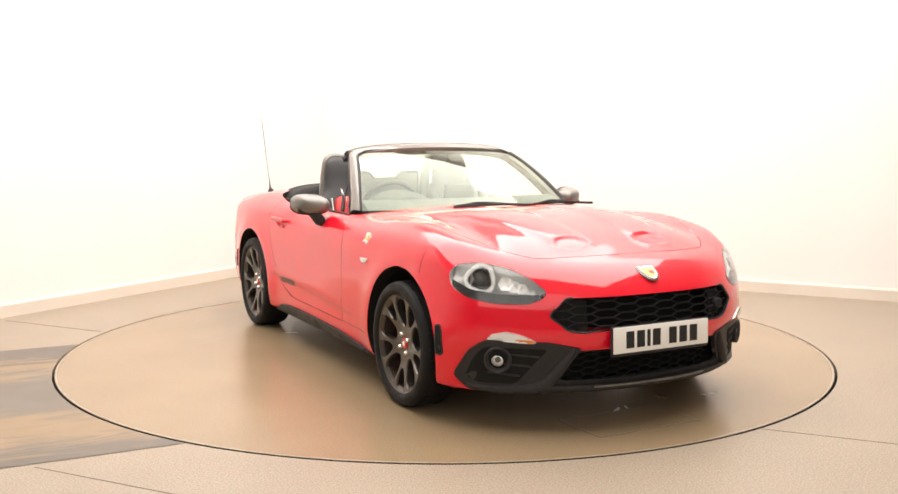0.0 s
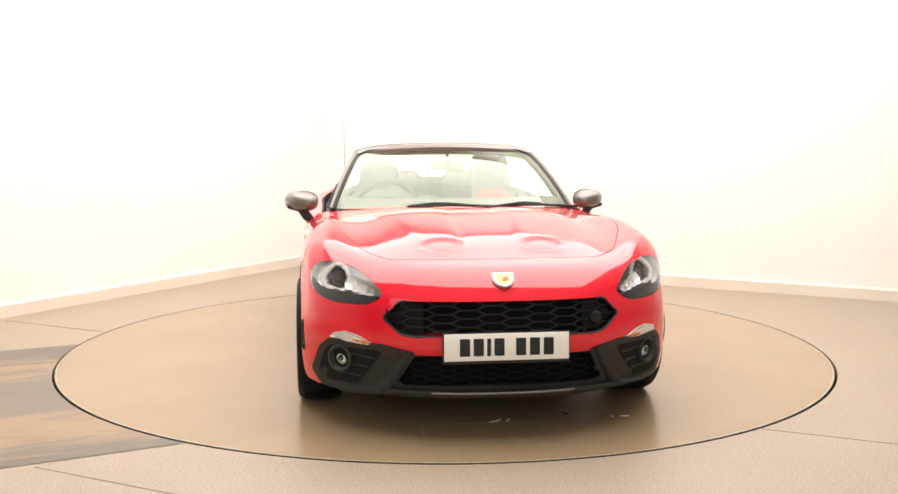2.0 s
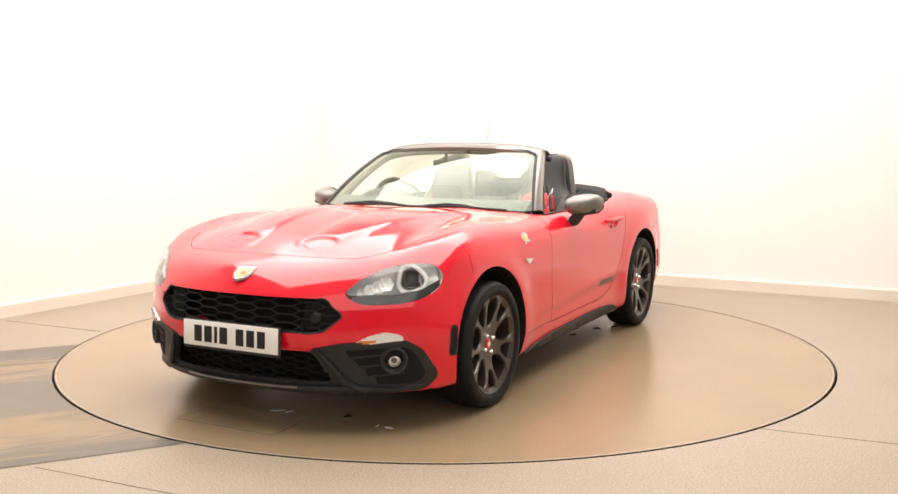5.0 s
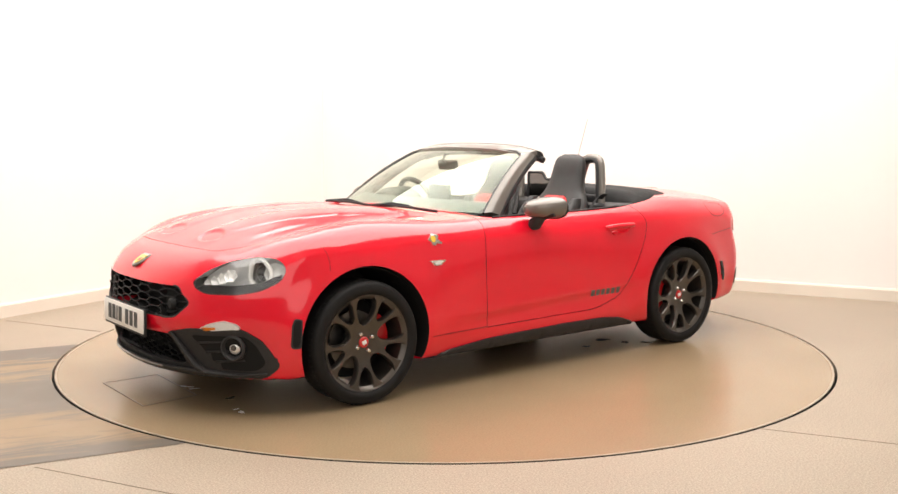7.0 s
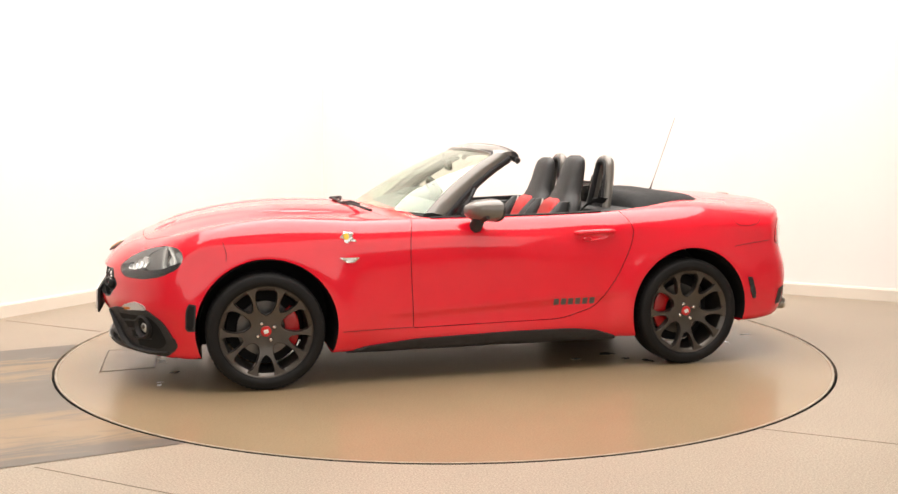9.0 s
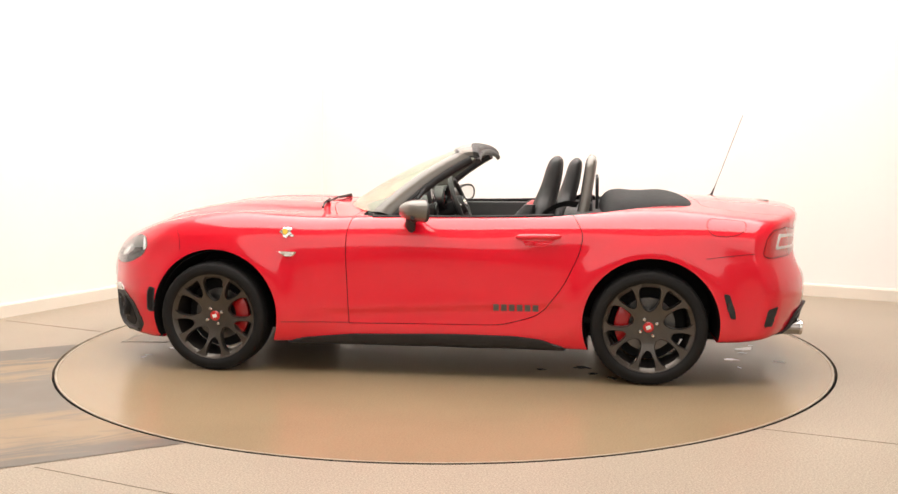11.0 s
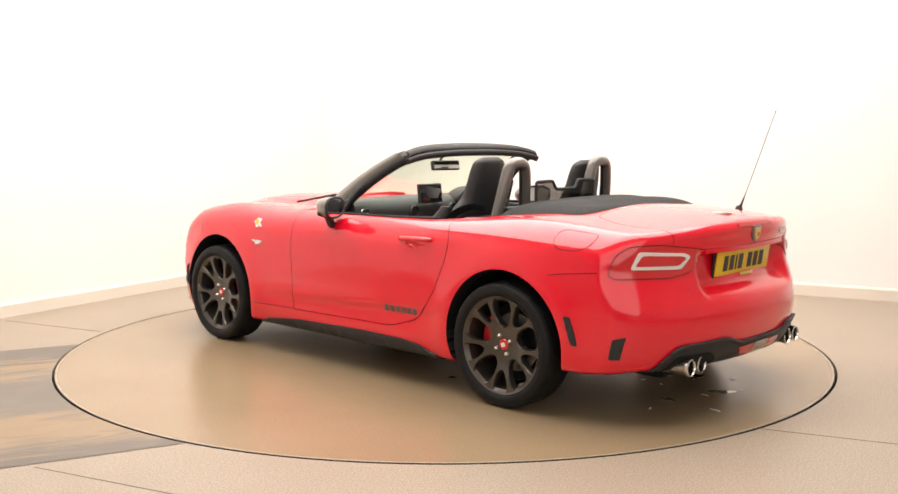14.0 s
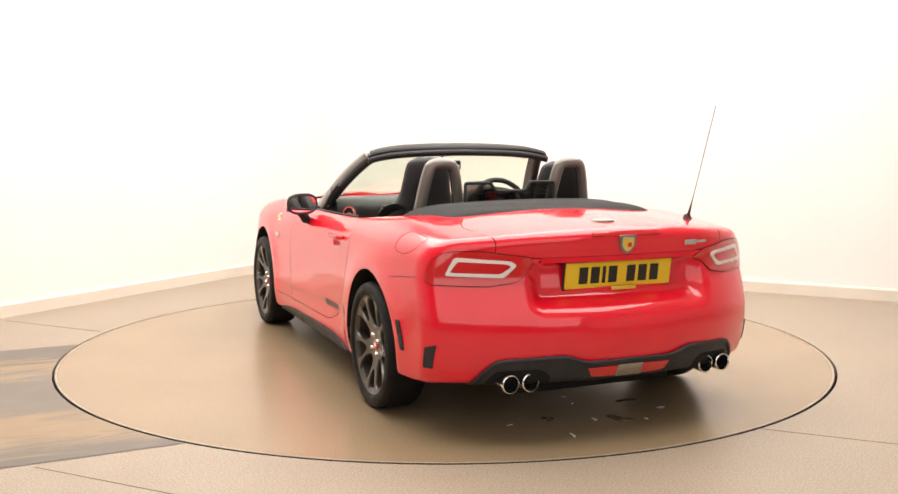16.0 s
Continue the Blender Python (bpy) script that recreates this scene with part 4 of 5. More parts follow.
# ---- wheels ----
def forked_spoke(turn):
    """One fifth of the wheel's face: a stem that forks into two arms, each flaring out to the rim."""
    outer = [(0.083, 36), (0.0845, 31), (0.091, 25.5), (0.104, 20.2), (0.125, 18.0), (0.140, 17.7), (0.155, 17.8), (0.175, 18.8), (0.195, 20.6), (0.208, 22.8), (0.218, 26), (0.227, 26.5)]
    inner = [(0.0, 0), (0.04, 0), (0.08, 0), (0.105, 0), (0.117, 0), (0.126, 5.2), (0.140, 8.4), (0.165, 10.6), (0.190, 11.2), (0.208, 11), (0.218, 9.5), (0.228, 8)]

    def spot(r, d):
        return Vector((r * math.cos(radians(d)), r * math.sin(radians(d))))

    def put(p, drop):
        return (p.x, float(np.interp(p.length, [0.0, 0.05, 0.09, 0.13, 0.18, 0.228], [0.050, 0.052, 0.057, 0.067, 0.076, 0.081])) + drop, p.y)
    verts, faces = [], []
    for e in (1, -1):
        base = len(verts)
        for (ra, da), (rb, db) in zip(outer, inner):
            a, b = spot(ra, da * e), spot(rb, db * e)
            edge = (b - a).normalized() * 0.0045
            verts += [put(a, -0.036), put(a, -0.004), put(a + edge, 0.003)]
            verts += [put(b - edge, 0.003), put(b, -0.004), put(b, -0.036)] if db else [put(b, 0.003)] * 3
        for i in range(len(outer) - 1):
            faces += [tuple(base + k for k in (i * 6 + j, i * 6 + j + 1, i * 6 + j + 7, i * 6 + j + 6)) for j in range(5)]
    bm = shaped(verts, faces)
    bmesh.ops.remove_doubles(bm, verts=bm.verts, dist=1e-5)
    bmesh.ops.dissolve_degenerate(bm, edges=bm.edges, dist=1e-6)
    return moved(bm, pose(0, 0, 0, 0, -math.degrees(turn), 0))


def wheel(cx, s, front):
    """A wheel with its face at the outer side: barrel and five forked spokes, tyre, bolts, cap, disc and caliper."""
    at = pose(cx, s * 0.773, 0.296, 0, 0, 0 if s > 0 else 180)
    barrel = lathe([(0.205, -0.10), (0.200, -0.02), (0.210, 0.070), (0.222, 0.082), (0.231, 0.088), (0.234, 0.082), (0.228, 0.06), (0.222, -0.10)], "y", 64, True)
    w = part("wheel", barrel, BRONZE, car, "dark bronze alloy wheel with forked spokes", smooth=35)
    w.matrix_basis = at
    part("hub", lathe([(0.0, 0.052), (0.024, 0.055), (0.034, 0.053), (0.060, 0.040), (0.070, 0.0), (0.0, 0.0)], "y", 40), BRONZE, w)
    for k in range(5):
        part("spoke", forked_spoke(radians(55) + 2 * math.pi * k / 5), BRONZE, w, smooth=25)
    prof = [(0.205, -0.09), (0.222, -0.098), (0.25, -0.102), (0.275, -0.099), (0.288, -0.09), (0.2945, -0.07), (0.2965, -0.03), (0.2965, 0.03), (0.2945, 0.07), (0.288, 0.088), (0.283, 0.094), (0.275, 0.096), (0.262, 0.0995), (0.25, 0.099), (0.240, 0.094), (0.233, 0.086), (0.21, 0.07)]
    part("tyre", lathe(prof, "y", 96), RUBBER, w, "black low-profile tyre")
    # tread ribs across the shoulder
    ribs = []
    for k in range(72):
        b = box(0.283, 0.2969, 0.045, 0.070, -0.0035, 0.0035)
        ribs.append(moved(b, pose(0, 0, 0, 0, 360 / 72 * k, 0)))
        b = box(0.283, 0.2969, -0.070, -0.045, -0.0035, 0.0035)
        ribs.append(moved(b, pose(0, 0, 0, 0, 360 / 72 * k + 2, 0)))
    for y in (-0.035, 0.0, 0.035):
        ribs.append(lathe([(0.29, y - 0.011), (0.2969, y - 0.010), (0.2969, y + 0.010), (0.29, y + 0.011)], "y", 96, True))
    part("tread", joined(*ribs), RUBBER, w)
    part("hub_cap", lathe([(0.0, 0.062), (0.022, 0.061), (0.027, 0.056), (0.028, 0.044)], "y", 32), CALIPER, w, "small red hub cap")
    part("cap_mark", moved(box(-0.012, 0.012, 0.0615, 0.0635, -0.010, 0.010, 0.001), pose(0, 0, 0, 0, 20, 0)), LAMPRING, w)
    for k in range(4):
        a = math.pi / 4 + math.pi / 2 * k + 0.3
        part("wheel_bolt", moved(lathe([(0.0, 0.071), (0.007, 0.070), (0.012, 0.063), (0.012, 0.03)], "y", 10), Matrix.Translation((0.047 * math.cos(a), 0, 0.047 * math.sin(a)))), CHROME, w)
    part("brake_disc", lathe([(0.06, -0.03), (0.14, -0.03), (0.14, -0.05), (0.06, -0.05)], "y", 48, True), STEEL, w)
    part("brake_hub", lathe([(0.0, -0.01), (0.06, -0.01), (0.068, -0.05), (0.0, -0.05)], "y", 32), DARK, w)
    part("brake_plate", lathe([(0.0, -0.07), (0.19, -0.07), (0.19, -0.075), (0.0, -0.075)], "y", 48), DARK, w)
    back = (-1 if front else 1) * s
    bmc = prism([(0.172 * math.cos(a) * back, 0.172 * math.sin(a)) for a in np.linspace(-0.6, 0.75, 9)] + [(0.10 * math.cos(a) * back, 0.10 * math.sin(a)) for a in np.linspace(0.7, -0.55, 6)], "y", -0.028, 0.006, 0.005)
    cal = part("caliper", bmc, CALIPER, w, "red painted brake caliper")
    return w


for cx, front in ((1.165, True), (-1.152, False)):
    for s in (1, -1):
        wheel(cx, s, front)
for cx in (1.15, -1.16):
    for s in (1, -1):
        arc = [(cx + 0.342 * math.cos(a), 0.31 + 0.342 * math.sin(a)) for a in np.linspace(-0.12, math.pi + 0.12, 40)]
        part("liner_wall", prism([(cx + 0.341 * math.cos(a), 0.31 + 0.341 * math.sin(a)) for a in np.linspace(-0.12, math.pi + 0.12, 30)], "y", s * 0.415, s * 0.425), DARK, car)
        part("wheel_liner", sheet(lambda u, v: (arc[round(u * 39)][0], s * (0.41 + 0.40 * v), arc[round(u * 39)][1]), 39, 2, 0.004, (0, 0, 1)), DARK, car)
part("underbody", box(-1.75, 1.75, -0.40, 0.40, 0.15, 0.26, 0.03), DARK, car)
for cx in (1.155, -1.155):
    part("axle_beam", tube([(cx, -0.66, 0.29), (cx, 0.66, 0.29)], 0.035, 10), DARK, car)


# ---- windscreen and its frame ----
def screen_base(s):
    return np.array([0.575 - 0.275 * abs(s) ** 2.2, 0.685 * s, 0.872 - 0.014 * s * s])


def screen_top(s):
    return np.array([-0.055 - 0.075 * s * s, 0.525 * s, 1.192 - 0.022 * s * s])


def screen_at(s, t):
    return (1 - t) * screen_base(s) + t * screen_top(s) + np.array([0.35, 0, 0.9]) * 0.10 * t * (1 - t)


glass = part("windscreen", sheet(lambda u, v: screen_at(2 * u - 1, v), 24, 12, 0.005, (0.5, 0, 0.8)), GLASS, car, "clear raked windscreen")
glass.visible_shadow = False
path = [screen_at(-1, t) for t in np.linspace(0.0, 0.94, 9)] + [screen_top(s) + np.array([-0.01, 0, 0.006]) for s in np.linspace(-0.90, 0.90, 17)] + [screen_at(1, t) for t in np.linspace(0.94, 0.0, 9)]
path = [np.array(p) + np.array([0.0, 0.018 * np.sign(p[1]) * min(1, abs(p[1]) / 0.5) ** 6 * -0.2, 0.0]) for p in path]
seal = part("windscreen_seal", tube([p + np.array([0.003, 0, 0.0]) for p in path], 0.008, 8), BLACK, car)


def pillar(s):
    """A flat grey pillar from the wing to the header, its outside facing out and back."""
    verts, faces = [], []
    n = 14
    for i in range(n + 1):
        t = i / n
        p = screen_at(1, t)
        w = 0.088 - 0.028 * t
        ring = [(0.012, 0.010, 0.004), (-0.25 * w, 0.026, 0.008), (-0.75 * w, 0.030, -0.004), (-w, 0.022, -0.016), (-w, -0.012, -0.022), (-0.2 * w, -0.02, -0.02)]
        for dx, dy, dz in ring:
            verts.append((p[0] + dx, s * (p[1] + dy), p[2] + dz))
    for i in range(n):
        faces += [(i * 6 + j, i * 6 + (j + 1) % 6, i * 6 + 6 + (j + 1) % 6, i * 6 + 6 + j) for j in range(6)]
    faces += [tuple(range(6)), tuple(range(n * 6, n * 6 + 6))]
    return shaped(verts, faces)


for s in (1, -1):
    pl = part("windscreen_pillar", pillar(s), GREY, car, "grey metallic windscreen pillar", smooth=50)
    line = [screen_at(1, t) + np.array([-0.088 + 0.028 * t, 0.004, -0.022]) for t in np.linspace(0.0, 1.0, 10)]
    part("pillar_lining", tube([(x - 0.010, s * y, z - 0.006) for x, y, z in line], 0.024, 10, 0.8), BLACK, pl)
    part("corner_post", tube([(0.115, s * 0.715, 0.85), (0.075, s * 0.69, 0.92), (0.03, s * 0.655, 0.985)], 0.011, 8), BLACK, pl)
    part("corner_glass", prism([(0.11, 0.86), (0.035, 0.975), (0.19, 0.865)], "y", s * 0.690, s * 0.694), LENS, pl)


def header_at(u, v):
    s = 2 * u - 1
    a, x = screen_top(s), [0.006, -0.05, -0.10, -0.145, -0.165, -0.165]
    z = [0.010, 0.030, 0.036, 0.028, 0.008, -0.012]
    k = v * 5
    dx, dz = np.interp(k, range(6), x), np.interp(k, range(6), z)
    widen = 1.0 + 0.075 * v
    return (a[0] + dx + 0.055 * s * s * v, a[1] * widen, a[2] + dz - 0.018 * abs(s) ** 6 * 1.2)


hd = part("windscreen_header", sheet(lambda u, v: header_at(u, 0.42 * v), 32, 6, 0.022, (0.2, 0, 1)), GREY, car, "grey metallic windscreen header rail", smooth=50)
part("roof_seal", sheet(lambda u, v: np.array(header_at(u, 0.42 + 0.58 * v)) + np.array([0, 0, 0.002]), 32, 8, 0.024, (0.2, 0, 1)), BLACK, hd, "black rubber roof seal on the header")
part("header_seal", tube([Vector(header_at(u, 1.0)) + Vector((-0.004, 0, -0.004)) for u in np.linspace(0.0, 1.0, 33)], 0.016, 10), BLACK, hd)
part("header_lining", sheet(lambda u, v: np.array(header_at(u, 0.14 + 0.80 * v)) - np.array([0, 0, 0.023]), 32, 6, 0.008, (0, 0, 1)), BLACK, hd)
part("header_latch", box(-0.215, -0.165, -0.045, 0.045, 1.158, 1.182, 0.006), BLACK, hd)
for s in (1, -1):
    part("header_socket", box(-0.225, -0.19, s * 0.40 - 0.03, s * 0.40 + 0.03, 1.164, 1.185, 0.005), BLACK, hd)
mir = part("inside_mirror", moved(box(-0.012, 0.014, -0.105, 0.105, -0.030, 0.030, 0.012, 3), pose(0.01, 0.0, 1.095, 0, 8, -8)), BLACK, car, "black inside rear-view mirror")
part("mirror_pane", moved(box(-0.0145, -0.0125, -0.094, 0.094, -0.022, 0.022, 0.0008), pose(0.01, 0.0, 1.095, 0, 8, -8)), MIRROR, mir)
part("mirror_stalk", tube([(0.02, 0, 1.10), (0.05, 0, 1.125), (0.03, 0, 1.158)], 0.009, 8), BLACK, mir)


def wiper(y0, y1, pivot):
    arm = part("wiper", tube([(0.665 - 0.20 * y * y + 0.02, y, 0.892 + 0.006 * math.sin(k * 0.4) - 0.012 * y * y) for k, y in enumerate(np.linspace(y0, y1, 12))], 0.007, 6), GRILLE, car, "black windscreen wiper")
    part("wiper_arm", tube([(0.70 - 0.2 * pivot ** 2, pivot, 0.888), (0.66 - 0.2 * pivot ** 2, (pivot + (y0 + y1) / 2) / 2, 0.905), (0.665 - 0.2 * ((y0 + y1) / 2) ** 2, (y0 + y1) / 2, 0.900)], [0.012, 0.009, 0.006], 8), GRILLE, arm)


wiper(-0.25, 0.28, -0.30)
wiper(0.24, 0.66, 0.20)
part("cowl_panel", sheet(lambda u, v: (0.655 - 0.30 * abs(2 * u - 1) ** 2.2 - 0.10 * v, 0.63 * (2 * u - 1), 0.858 - 0.022 * (2 * u - 1) ** 2 - 0.004 * v), 24, 3, 0.02, (0, 0, 1)), BLACK, car, "black cowl panel below the windscreen")


# ---- door mirrors ----
def mirror_shell(s):
    verts, faces = [], []
    n, m = 12, 28
    for i in range(n + 1):
        a = i / n * math.pi / 2
        for j in range(m):
            b = 2 * math.pi * j / m
            sq = (abs(math.cos(b)) ** 2.6 + abs(math.sin(b)) ** 2.6) ** (-1 / 2.6)
            r = math.cos(a) ** 0.75 if i < n else 0.02
            yy, zz = 0.098 * sq * math.cos(b) * r, 0.058 * sq * math.sin(b) * r
            verts.append((-0.045 + 0.125 * math.sin(a) + 0.42 * (-yy), yy, zz + 0.006 * math.cos(b)))
    for i in range(n):
        faces += [(i * m + j, i * m + (j + 1) % m, i * m + m + (j + 1) % m, i * m + m + j) for j in range(m)]
    faces += [tuple(range(n * m, n * m + m)), tuple(reversed(range(m)))]
    return moved(shaped(verts, faces), Matrix.Translation((0.05, s * 0.875, 0.885)) @ Matrix.Diagonal((1, s, 1, 1)))


for s in (1, -1):
    ms = part("door_mirror", mirror_shell(s), GREY, car, "grey metallic door mirror on a black foot", smooth=60)
    rimm = [(-0.0475 + 0.05 - 0.42 * yy, s * (0.875 + yy), 0.885 + zz) for yy, zz in [(0.092 * (abs(math.cos(b)) ** 2.6 + abs(math.sin(b)) ** 2.6) ** (-1 / 2.6) * math.cos(b), 0.053 * (abs(math.cos(b)) ** 2.6 + abs(math.sin(b)) ** 2.6) ** (-1 / 2.6) * math.sin(b)) for b in np.linspace(0, 2 * math.pi, 32, endpoint=False)]]
    part("mirror_bezel", tube(rimm, 0.008, 8, closed=True), BLACK, ms)
    bmr = shaped([(x + 0.0005 - 0.004, y, z) for x, y, z in rimm] + [(x + 0.006, y, z) for x, y, z in rimm], [tuple(range(32)), tuple(range(32, 64))] + [(i, (i + 1) % 32, 32 + (i + 1) % 32, 32 + i) for i in range(32)])
    part("mirror_pane", bmr, MIRROR, ms)
    part("mirror_skirt", tube([(0.075, s * 0.82, 0.868), (0.06, s * 0.88, 0.842), (0.045, s * 0.955, 0.852)], [0.02, 0.026, 0.012], 10, 0.7), BLACK, ms)
    part("mirror_foot", tube([(0.085, s * 0.812, 0.775), (0.08, s * 0.838, 0.795), (0.07, s * 0.872, 0.842), (0.065, s * 0.88, 0.858)], [0.018, 0.036, 0.034, 0.03], 12, 0.6), BLACK, ms)


# ---- cockpit ----
dash_prof = [(0.48, 0.85), (0.36, 0.896), (0.24, 0.912), (0.14, 0.898), (0.10, 0.85), (0.115, 0.76), (0.16, 0.66), (0.30, 0.45), (0.48, 0.40)]
DASH = node_material("dark_grey_dashboard", (0.045, 0.048, 0.046), 0.55, 0, 0, 0.1, 14, 0.3, 600)


def dash_body():
    """The dashboard's profile carried across, its front kept behind the curved windscreen."""
    prof, ys = rounded(dash_prof, 0.03, 3), np.linspace(-0.64, 0.64, 25)
    n, verts, faces = len(prof), [], []
    for y in ys:
        front = screen_base(y / 0.685)[0] - 0.02
        verts += [(0.10 + (x - 0.10) * (front - 0.10) / 0.38, y, z) for x, z in prof]
    for i in range(len(ys) - 1):
        faces += [(i * n + j, i * n + (j + 1) % n, (i + 1) * n + (j + 1) % n, (i + 1) * n + j) for j in range(n)]
    faces += [tuple(range(n)), tuple(range((len(ys) - 1) * n, len(ys) * n))[::-1]]
    return shaped(verts, faces)


dash = part("dashboard", dash_body(), DASH, car, "dark grey soft dashboard")
part("binnacle", moved(lathe([(0.0, 0.11), (0.07, 0.09), (0.115, 0.03), (0.125, -0.09), (0.11, -0.10), (0.10, -0.08)], "x", 32), Matrix.Translation((0.16, -0.36, 0.880)) @ Matrix.Diagonal((1, 1.35, 0.62, 1))), LEATHER, dash)
for y in (-0.43, -0.36, -0.29):
    part("dial", moved(lathe([(0.0, 0.0), (0.038, 0.0), (0.042, -0.012), (0.044, 0.0)], "x", 24), Matrix.Translation((0.095, y, 0.885))), REDLEATHER if y == -0.36 else SCREEN, dash)
scr = part("centre_screen", moved(box(-0.010, 0.012, -0.098, 0.098, -0.058, 0.058, 0.006), pose(0.10, 0.04, 0.925, 0, 8, 0)), BLACK, dash, "tablet-like centre screen")
part("screen_pane", moved(box(-0.0125, -0.0105, -0.088, 0.088, -0.048, 0.048, 0.0008), pose(0.10, 0.04, 0.925, 0, 8, 0)), SCREEN, scr)
for y in (0.57, 0.17, -0.16, -0.57):
    part("air_vent", moved(lathe([(0.0, -0.002), (0.026, 0.0), (0.034, -0.012), (0.042, -0.012), (0.046, 0.01)], "x", 28), Matrix.Translation((0.105, y, 0.815))), CHROME if abs(y) > 0.5 else BLACK, dash)
st = Matrix.Translation((-0.03, -0.36, 0.835)) @ pose(0, 0, 0, 0, 22, 0)
sw = part("steering_wheel", moved(tube([(0, 0.178 * math.cos(a), 0.178 * math.sin(a)) for a in np.linspace(0, 2 * math.pi, 48, endpoint=False)], 0.016, 12, closed=True), st), LEATHER, car, "black leather steering wheel")
part("wheel_boss", moved(lathe([(0.0, -0.03), (0.05, -0.025), (0.065, 0.0), (0.05, 0.04), (0.0, 0.05)], "x", 28), st), BLACK, sw)
part("boss_badge", moved(lathe([(0.0, -0.034), (0.022, -0.033), (0.024, -0.026)], "x", 24), st), CHROME, sw)
for a in (0.1, math.pi - 0.1, -math.pi / 2):
    part("wheel_spoke", moved(tube([(0, 0.05 * math.cos(a), 0.05 * math.sin(a)), (0.002, 0.17 * math.cos(a), 0.17 * math.sin(a))], [0.022, 0.014], 8, 0.5), st), CHROME if a > -1 and a < 3.2 and a != -math.pi / 2 else BLACK, sw)
part("steering_column", moved(tube([(0.02, 0, 0), (0.18, 0, -0.01)], 0.045, 12), st), BLACK, sw)
part("tunnel", box(-0.90, 0.30, -0.115, 0.115, 0.32, 0.60, 0.03), LEATHER, car, "black centre tunnel between the seats")
part("gear_lever", tube([(-0.10, 0, 0.58), (-0.115, 0, 0.70)], [0.014, 0.022], 12), LEATHER, car)


def super_loft(sections, m=28, power=2.6):
    """Sections of (x, z, half thickness, half width), joined to one rounded body."""
    S = spline([s for s in sections], 40)
    verts, faces = [], []
    for x, z, tx, wy in S:
        for j in range(m):
            b = 2 * math.pi * j / m
            q = (abs(math.cos(b)) ** power + abs(math.sin(b)) ** power) ** (-1 / power)
            verts.append((x + tx * q * math.cos(b), wy * q * math.sin(b), z))
    n = len(S)
    for i in range(n - 1):
        faces += [(i * m + j, i * m + (j + 1) % m, i * m + m + (j + 1) % m, i * m + m + j) for j in range(m)]
    faces += [tuple(reversed(range(m))), tuple(range((n - 1) * m, n * m))]
    return shaped(verts, faces)


for y in (0.37, -0.37):
    mv = Matrix.Translation((0, y, 0))
    hv = mv
    if y < 0:
        mv = Matrix.Translation((-0.095, y, -0.025))
    seat = part("seat", moved(box(-0.52, 0.02, -0.24, 0.24, 0.36, 0.54, 0.05, 3), mv), LEATHER, car, "black leather bucket seat with a red panel")
    part("backrest", moved(super_loft([(-0.44, 0.44, 0.07, 0.22), (-0.49, 0.60, 0.075, 0.245), (-0.545, 0.76, 0.075, 0.235), (-0.585, 0.87, 0.068, 0.200), (-0.612, 0.945, 0.058, 0.150), (-0.635, 1.02, 0.052, 0.132), (-0.650, 1.09, 0.046, 0.122), (-0.660, 1.135, 0.036, 0.105), (-0.664, 1.158, 0.012, 0.06)]), mv), LEATHER, seat, smooth=60)
    part("red_panel", moved(super_loft([(-0.40, 0.56, 0.03, 0.12), (-0.445, 0.70, 0.035, 0.125), (-0.492, 0.82, 0.034, 0.118), (-0.518, 0.885, 0.028, 0.10), (-0.530, 0.91, 0.01, 0.07)], power=4), mv), REDLEATHER, seat, "red leather backrest panel", smooth=60)
    for e in (1, -1):
        part("bolster", moved(super_loft([(-0.40, 0.52, 0.05, 0.035), (-0.43, 0.66, 0.06, 0.045), (-0.48, 0.80, 0.06, 0.042), (-0.535, 0.90, 0.03, 0.02)]), mv @ Matrix.Translation((0.01, e * 0.185, 0))), LEATHER, seat, smooth=60)
    part("seat_piping", moved(tube([(-0.482 - 0.30 * (z - 0.8), -0.128, z) for z in np.linspace(0.62, 0.90, 8)], 0.005, 6), mv), LAMPRING, seat)
    hoop = spline([(-0.80, -0.125, 0.80), (-0.825, -0.104, 0.93), (-0.845, -0.080, 1.06), (-0.853, -0.056, 1.118), (-0.856, 0.0, 1.130), (-0.853, 0.056, 1.118), (-0.845, 0.080, 1.06), (-0.825, 0.104, 0.93), (-0.80, 0.125, 0.80)], 40)
    hp = part("roll_hoop", moved(tube(hoop, 0.025, 12, 1.25), hv), GREY, car, "grey metallic roll hoop behind the seat")
    part("hoop_lining", moved(tube([(x + 0.018, yy * 0.9, z - 0.006) for x, yy, z in hoop], 0.018, 10), hv), BLACK, hp)
    part("hoop_pad", moved(box(-0.86, -0.80, -0.08, 0.08, 0.84, 0.905, 0.012), hv), BLACK, hp)
    belt = spline([(-0.78, 0.17, 0.90), (-0.70, 0.20, 0.905), (-0.60, 0.235, 0.85), (-0.50, 0.255, 0.70)], 12)
    part("seat_belt", moved(tube([(a, b * (1 if y > 0 else -1), c) for a, b, c in belt], 0.024, 8, 0.15), mv), CLOTH, car, "black seat belt")
deflector = rounded([(-0.255, 0.84), (-0.255, 1.028), (-0.115, 1.030), (-0.085, 0.985), (0.085, 0.985), (0.115, 1.030), (0.255, 1.028), (0.255, 0.84)], 0.014, 3)
wd = part("wind_deflector", tube([(-0.885, a, b) for a, b in deflector], 0.009, 8, closed=True), BLACK, car, "low black-framed wind deflector between the hoops")
